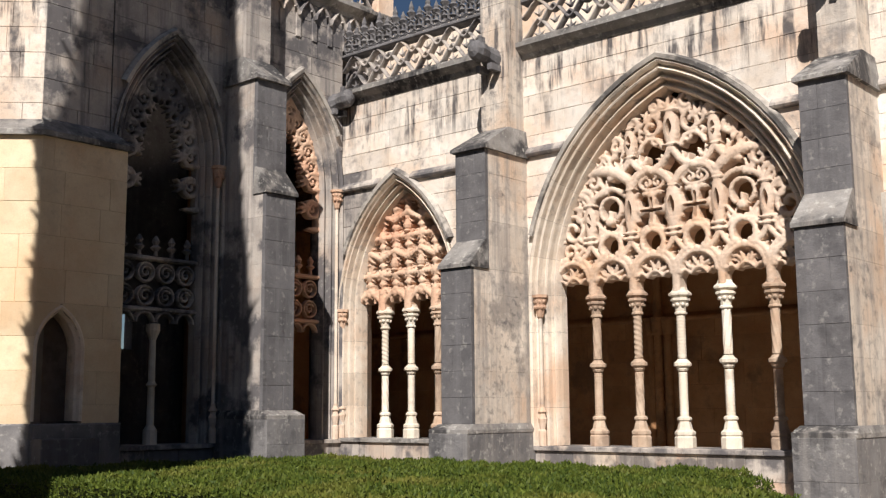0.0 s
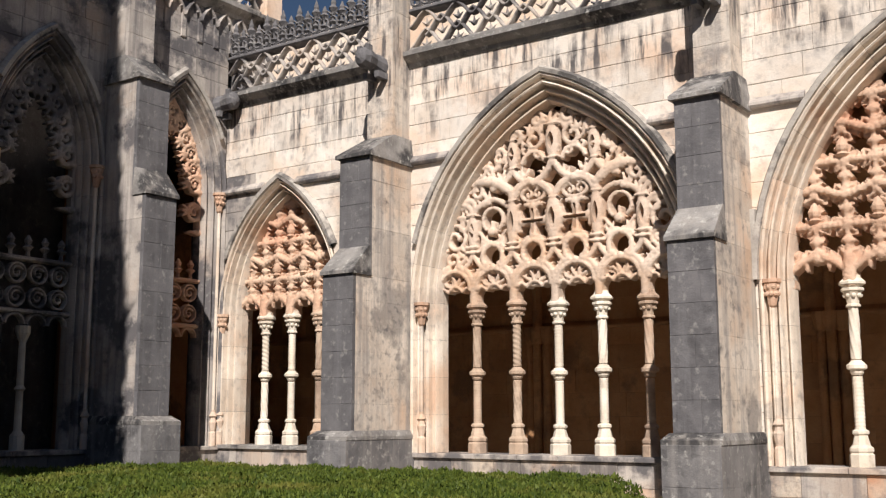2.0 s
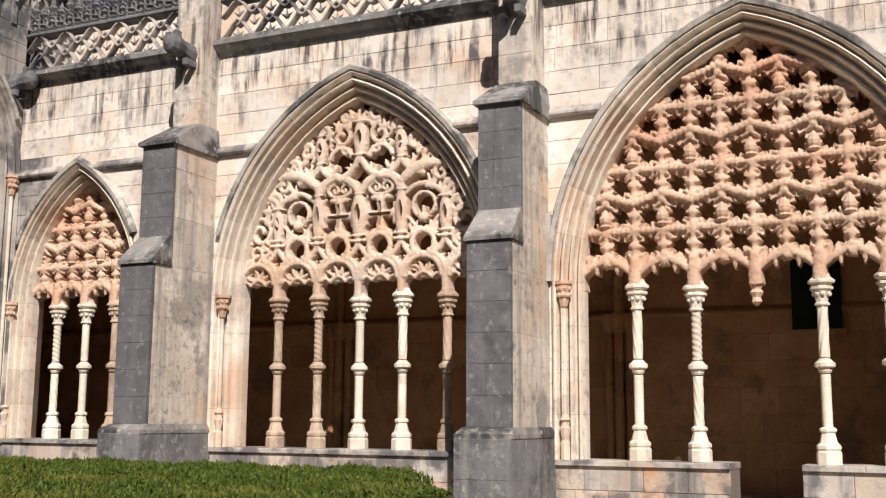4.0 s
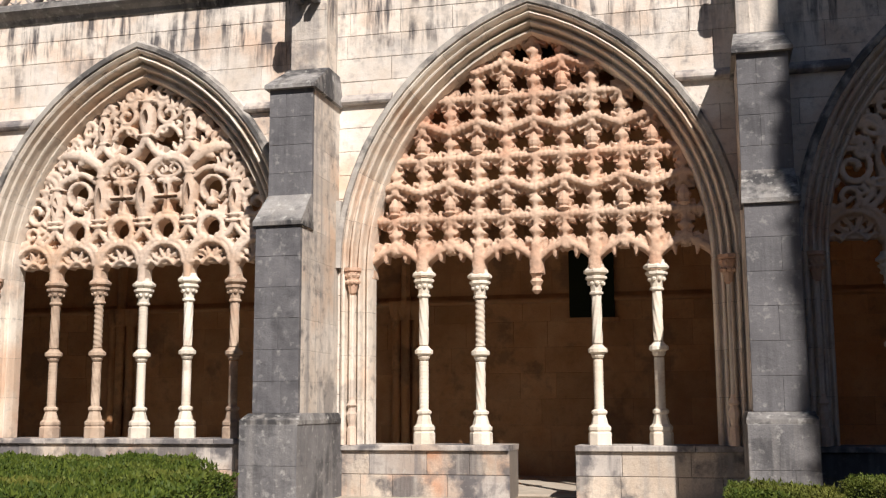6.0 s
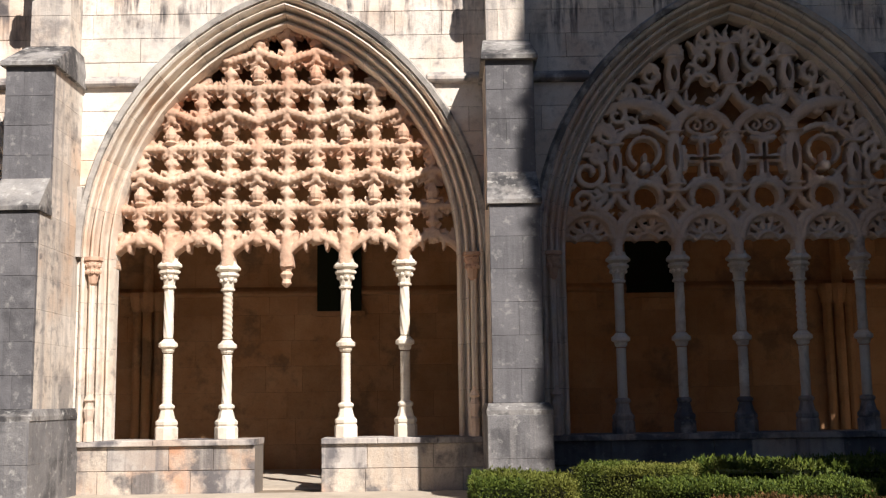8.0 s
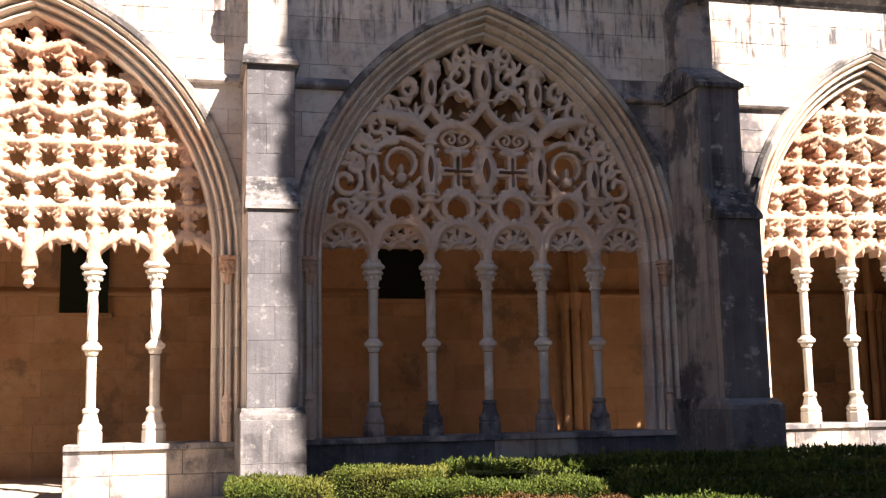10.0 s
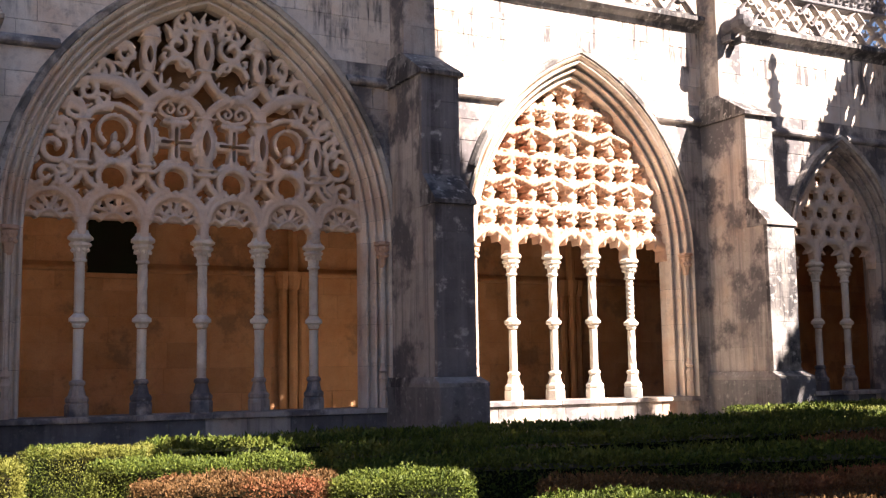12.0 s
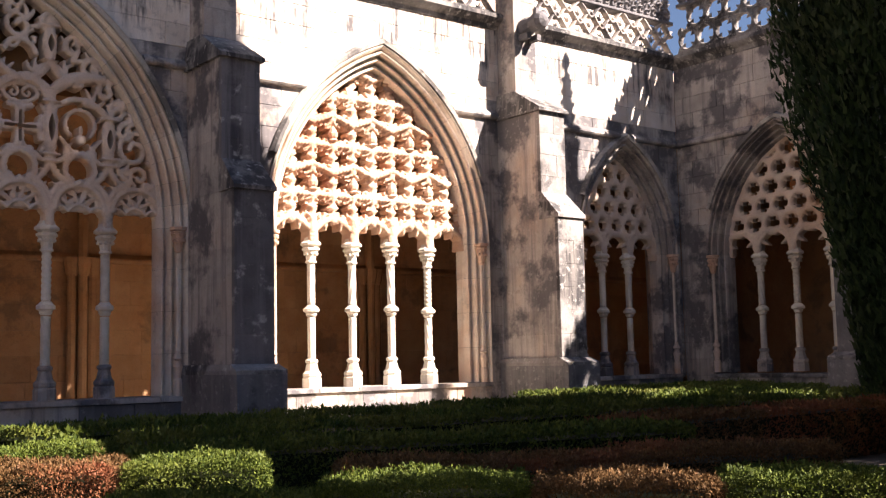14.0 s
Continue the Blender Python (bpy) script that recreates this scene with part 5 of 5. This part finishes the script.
for i in range(nx + 1):
    for j in range(ny + 1):
        x, y, z = pts[i * (ny + 1) + j]
        g.v.append((x, y, z + 0.35))
o = (nx + 1) * (ny + 1)
g.f += [(o + i * (ny + 1) + j, o + (i + 1) * (ny + 1) + j, o + (i + 1) * (ny + 1) + j + 1, o + i * (ny + 1) + j + 1) for i in range(nx) for j in range(ny)]
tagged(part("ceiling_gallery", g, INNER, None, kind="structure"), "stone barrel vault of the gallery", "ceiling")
g = Geo().box(-26, 29.6, 0.3, 6.7, 9.2, 9.45)
tagged(part("roof_gallery", g, PAVING, None, kind="structure"), "flat stone roof terrace over the gallery", "roof")
g = Geo().box(-26, 29.6, 6.3, 6.7, 9.45, 14.0)
tagged(part("wall_upper", g, MOULD, None, kind="structure"), "pale stone wall behind the roof terrace", "wall")
for x in (-26.3, 29.6):
    g = Geo().box(x, x + 0.3, 0.0, 6.7, 0, 9.2)
    tagged(part("wall_gallery_end", g, INNER, None, kind="structure"), "ochre stone end wall of the gallery", "wall")
# east gallery and pavilion interior shells
# the last two boxes are end walls added to keep light out
g = Geo().box(29.0, 29.5, -30.0, 0.0, 0, 9.2).box(24.4, 29.4, -30.0, 0.0, 8.6, 9.0).box(24.4, 29.0, -30.4, -30.0, 0, 9.0).box(24.4, 29.0, 0.2, 0.5, 0, 9.0)
tagged(part("wall_gallery_east", g, INNER, None, kind="structure"), "ochre stone back wall, vault and added end walls of the east gallery", "wall")
# dark stone stands in for the deep shade inside the pavilion
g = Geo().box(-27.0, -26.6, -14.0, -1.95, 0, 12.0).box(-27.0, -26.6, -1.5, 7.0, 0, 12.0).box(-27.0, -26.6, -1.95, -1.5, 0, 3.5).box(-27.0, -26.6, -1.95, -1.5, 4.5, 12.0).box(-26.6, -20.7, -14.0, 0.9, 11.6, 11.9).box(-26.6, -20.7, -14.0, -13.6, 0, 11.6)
tagged(part("wall_pavilion_inner", g, GREY, None, kind="structure"), "inner walls and vault of the fountain pavilion, darkened for shade", "wall")


# ---- garden ----
def hedge(x0, y0, x1, y1, w, h, mat, label, seed, dens=1100, leaf=1.0):
    """A clipped box hedge along a line: near-black core for the shade inside, leaves on all sides, young sprigs on top.
    """
    rs = np.random.RandomState(seed)
    L = math.hypot(x1 - x0, y1 - y0)
    ang = math.atan2(y1 - y0, x1 - x0)
    t = thing("hedge", pose(x0, y0, 0, 0, 0, math.degrees(ang)), label, "hedge", "clipped hedges")
    # the core's near-black colour is the shade seen between the leaves
    part("core", Geo().box(0.07, L - 0.07, -w / 2 + 0.07, w / 2 - 0.07, 0, h - 0.09), SHADE_FILL, t)
    faces = [(L * w, lambda a, b: np.stack([a * L, (b - 0.5) * w, 0 * a + h], 1), (0, 0, 1)),
             (L * h, lambda a, b: np.stack([a * L, 0 * a - w / 2, b * h], 1), (0, -1, 0)),
             (L * h, lambda a, b: np.stack([a * L, 0 * a + w / 2, b * h], 1), (0, 1, 0)),
             (w * h, lambda a, b: np.stack([0 * a, (a - 0.5) * w, b * h], 1), (-1, 0, 0)),
             (w * h, lambda a, b: np.stack([0 * a + L, (a - 0.5) * w, b * h], 1), (1, 0, 0))]
    V = []
    for area, fn, nrm in faces:
        for depth, share in ((0.0, 0.5), (-0.045, 0.5)):
            n = int(area * dens * 2 * share)
            p = fn(rs.rand(n), rs.rand(n))
            q = p[:, 0] + p[:, 1] * 0.7
            wave = 0.022 * np.sin(q * 2.3 + seed) + 0.016 * np.sin(q * 6.1 + p[:, 2] * 5) + 0.016 * np.sin(p[:, 0] * 17 + p[:, 1] * 13 + p[:, 2] * 19) + rs.normal(0, 0.014, n) + depth
            p = p + np.array(nrm) * wave[:, None]
            d = rs.normal(0, 0.62, (n, 3)) + np.array(nrm) * 0.55 + (0, 0, 0.75)
            d /= np.linalg.norm(d, axis=1)[:, None]
            s = np.cross(d, rs.normal(0, 1, (n, 3)))
            s /= np.linalg.norm(s, axis=1)[:, None] + 1e-6
            ln = leaf * rs.uniform(0.026, 0.052, (n, 1)) * (1 + 0.7 * (rs.rand(n, 1) < 0.1) * nrm[2])
            V.append(np.stack([p + s * ln * 0.32, p + d * ln * 1.05, p - s * ln * 0.32 + d * ln * 0.2], 1).reshape(-1, 3))
    V = np.concatenate(V)
    me = bpy.data.meshes.new("leaves")
    me.from_pydata(V.tolist(), [], np.arange(len(V)).reshape(-1, 3).tolist())
    me.materials.append(mat)
    part("leaves", me, mat, t, kind="stuff")
    return t


GREEN, RUST = "clipped green box hedge with an uneven top", "clipped box hedge with bronzed brown leaves"
for k, (y, x1) in enumerate(((-3.5, -7.9), (-5.4, -6.7), (-7.4, -5.5), (-9.4, -4.9))):
    hedge(-18.4, y, x1, y, 1.9, 0.8, HEDGE, GREEN, 60 + k, 840, 1.1)
hedge(0.2, -8.2, 1.1, -8.2, 1.2, 0.8, HEDGE, GREEN, 70, 4560, 0.56)
hedge(1.5, -6.3, 2.7, -6.7, 0.9, 0.8, HEDGE, GREEN, 78, 4180, 0.56)
hedge(2.9, -6.2, 20.5, -5.6, 1.1, 0.8, HEDGE, GREEN, 71, 680, 1.15)
hedge(4.4, -8.0, 19.5, -8.0, 1.0, 0.78, HEDGE, GREEN, 72, 760, 1.1)
hedge(1.9, -8.5, 3.5, -9.75, 0.75, 0.8, HEDGE, GREEN, 79, 4940, 0.55)
hedge(3.65, -9.85, 9.0, -11.6, 0.75, 0.78, HEDGE, GREEN, 73, 1300, 0.95)
hedge(9.4, -10.2, 17.5, -10.2, 0.8, 0.75, HEDGE_RUST, RUST, 80, 950, 1.0)
hedge(1.75, -10.75, 2.9, -11.55, 0.65, 0.8, HEDGE_RUST, RUST, 74, 6840, 0.48)
hedge(2.96, -11.6, 3.75, -12.15, 0.65, 0.81, HEDGE, GREEN, 88, 6840, 0.48)
hedge(4.3, -12.3, 8.0, -13.9, 0.7, 0.74, HEDGE_RUST, RUST, 89, 4560, 0.52)
hedge(3.55, -13.25, 4.5, -14.1, 0.6, 0.76, HEDGE, GREEN, 75, 8740, 0.43)
hedge(4.55, -14.15, 5.35, -14.9, 0.6, 0.74, HEDGE_RUST, RUST, 76, 8740, 0.43)
hedge(5.4, -14.95, 7.4, -16.6, 0.6, 0.77, HEDGE, GREEN, 90, 7980, 0.45)
hedge(2.4, -12.7, 3.3, -13.5, 0.6, 0.72, HEDGE, GREEN, 91, 8740, 0.43)
hedge(14.3, -3.9, 21.5, -3.4, 1.4, 0.82, HEDGE, GREEN, 77, 650, 1.15)
hedge(15.6, -8.9, 18.6, -6.4, 1.0, 0.8, HEDGE, GREEN, 92, 700, 1.15)


def cypress(x, y, height, r, seed, label, n=26000, low=0.9, full=3.0, leaf=1.0):
    rs = np.random.RandomState(seed)
    t = thing("cypress_tree", pose(x, y, 0), label, "tree", "cypresses")
    g = Geo().lathe([(0.32, 0), (0.22, 0.5), (0.18, 2.0), (0.1, height * 0.7), (0.02, height * 0.97)], 10)
    part("trunk", g, BARK, t)
    u = rs.rand(n)
    ang = rs.uniform(0, 2 * np.pi, n)
    prof = np.minimum(1.0, 0.62 + 1.9 * u) * np.minimum(1.0, (1 - u) * full + 0.03)
    lobes = 1 + 0.10 * np.sin(ang * 5 + u * 14) + 0.07 * np.sin(ang * 11 - u * 31)
    rad = r * prof * lobes * np.sqrt(rs.uniform(0.45, 1.0, n))
    p = np.stack([rad * np.cos(ang), rad * np.sin(ang), low + u * (height - low)], 1)
    d = np.stack([np.cos(ang) * 0.35, np.sin(ang) * 0.35, np.ones(n)], 1) + rs.normal(0, 0.28, (n, 3))
    d /= np.linalg.norm(d, axis=1)[:, None]
    s = np.cross(d, rs.normal(0, 1, (n, 3)))
    s /= np.linalg.norm(s, axis=1)[:, None] + 1e-6
    ln = rs.uniform(0.18, 0.42, (n, 1)) * leaf
    V = np.stack([p + s * ln * 0.22, p + d * ln, p - s * ln * 0.22 + d * ln * 0.15], 1).reshape(-1, 3)
    me = bpy.data.meshes.new("crown")
    me.from_pydata(V.tolist(), [], np.arange(len(V)).reshape(-1, 3).tolist())
    me.materials.append(CYPRESS)
    part("crown", me, CYPRESS, t, kind="stuff")
    for k in range(14):
        limbs = Geo()
        a, z = 2.4 * k, low + 0.4 + (height - low - 2) * k / 14
        q = r * 0.6 * min(1.0, (1 - k / 14) * 1.9)
        c, sn = math.cos(a), math.sin(a)
        limbs.add([(0.04 * sn, -0.04 * c, z), (-0.04 * sn, 0.04 * c, z), (0, 0, z + 0.08), (q * c, q * sn, z + q * 1.2)], [(0, 1, 3), (1, 2, 3), (2, 0, 3)])
        part("limb", limbs, BARK, t)


cypress(14.8, -11.9, 26.5, 2.15, 81, "tall dark green cypress standing among hedges", 300000, leaf=0.44)
cypress(11.6, -15.3, 28.0, 1.36, 82, "tall dark green cypress by the path", 110000)
cypress(13.7, -15.2, 30.5, 1.75, 83, "tall dark green cypress in the garden", 80000)
cypress(16.3, -12.3, 23.5, 1.6, 85, "tall slim dark green cypress in the garden", 90000)
cypress(-13.66, -14.7, 28.5, 1.38, 84, "very tall slim dark green cypress near the pavilion", 120000, full=1.9)
# this and the next cypress are out of view, added to shade the hedges
cypress(10.3, -18.0, 12.0, 2.4, 86, "unseen broad bushy cypress added to shade the hedges", 60000, full=2.0)

cypress(6.35, -20.6, 12.0, 1.6, 87, "unseen young bushy cypress added to shade the nearest hedges", 40000, full=2.0)

# closing walls of the court behind the camera
g = Geo().box(-40, 45, -46.0, -45.5, 0, 9.5).box(-40.5, -40, -46, -14, 0, 9.5).box(45, 45.5, -46, -30, 0, 9.5)
tagged(part("wall_south", g, WALL, None, kind="structure"), "pale limestone walls closing the court", "wall")

# ---- blocks of the walls ----
def pick(mat, u, z):
    """The arcade's stones are stained patchy grey beside the two eastern buttresses and in the corners."""
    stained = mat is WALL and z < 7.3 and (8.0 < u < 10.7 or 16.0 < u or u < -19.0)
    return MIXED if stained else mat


for ob, polys, (n0, n1), mat, rng, gap in LATER:
    rests = {}
    made = 0
    for poly in polys:
        c = sum(p[0] for p in poly) / len(poly)
        front = rng.uniform(-0.004, 0.004)
        if n0 < c < n1 and made < 290:
            s = Geo().prism(shrink(poly, gap * rng.uniform(0.6, 1.4)), front, 0.03, 0.007)
            part("stone", s, pick(mat, c, poly[0][1]), ob)
            made += 1
        else:
            rests.setdefault(pick(mat, c, poly[0][1]), Geo()).prism(shrink(poly, gap * rng.uniform(0.6, 1.4)), front, 0.03, 0.007)
    for other, rest in rests.items():
        part("stones", rest, other, ob, kind="stuff")
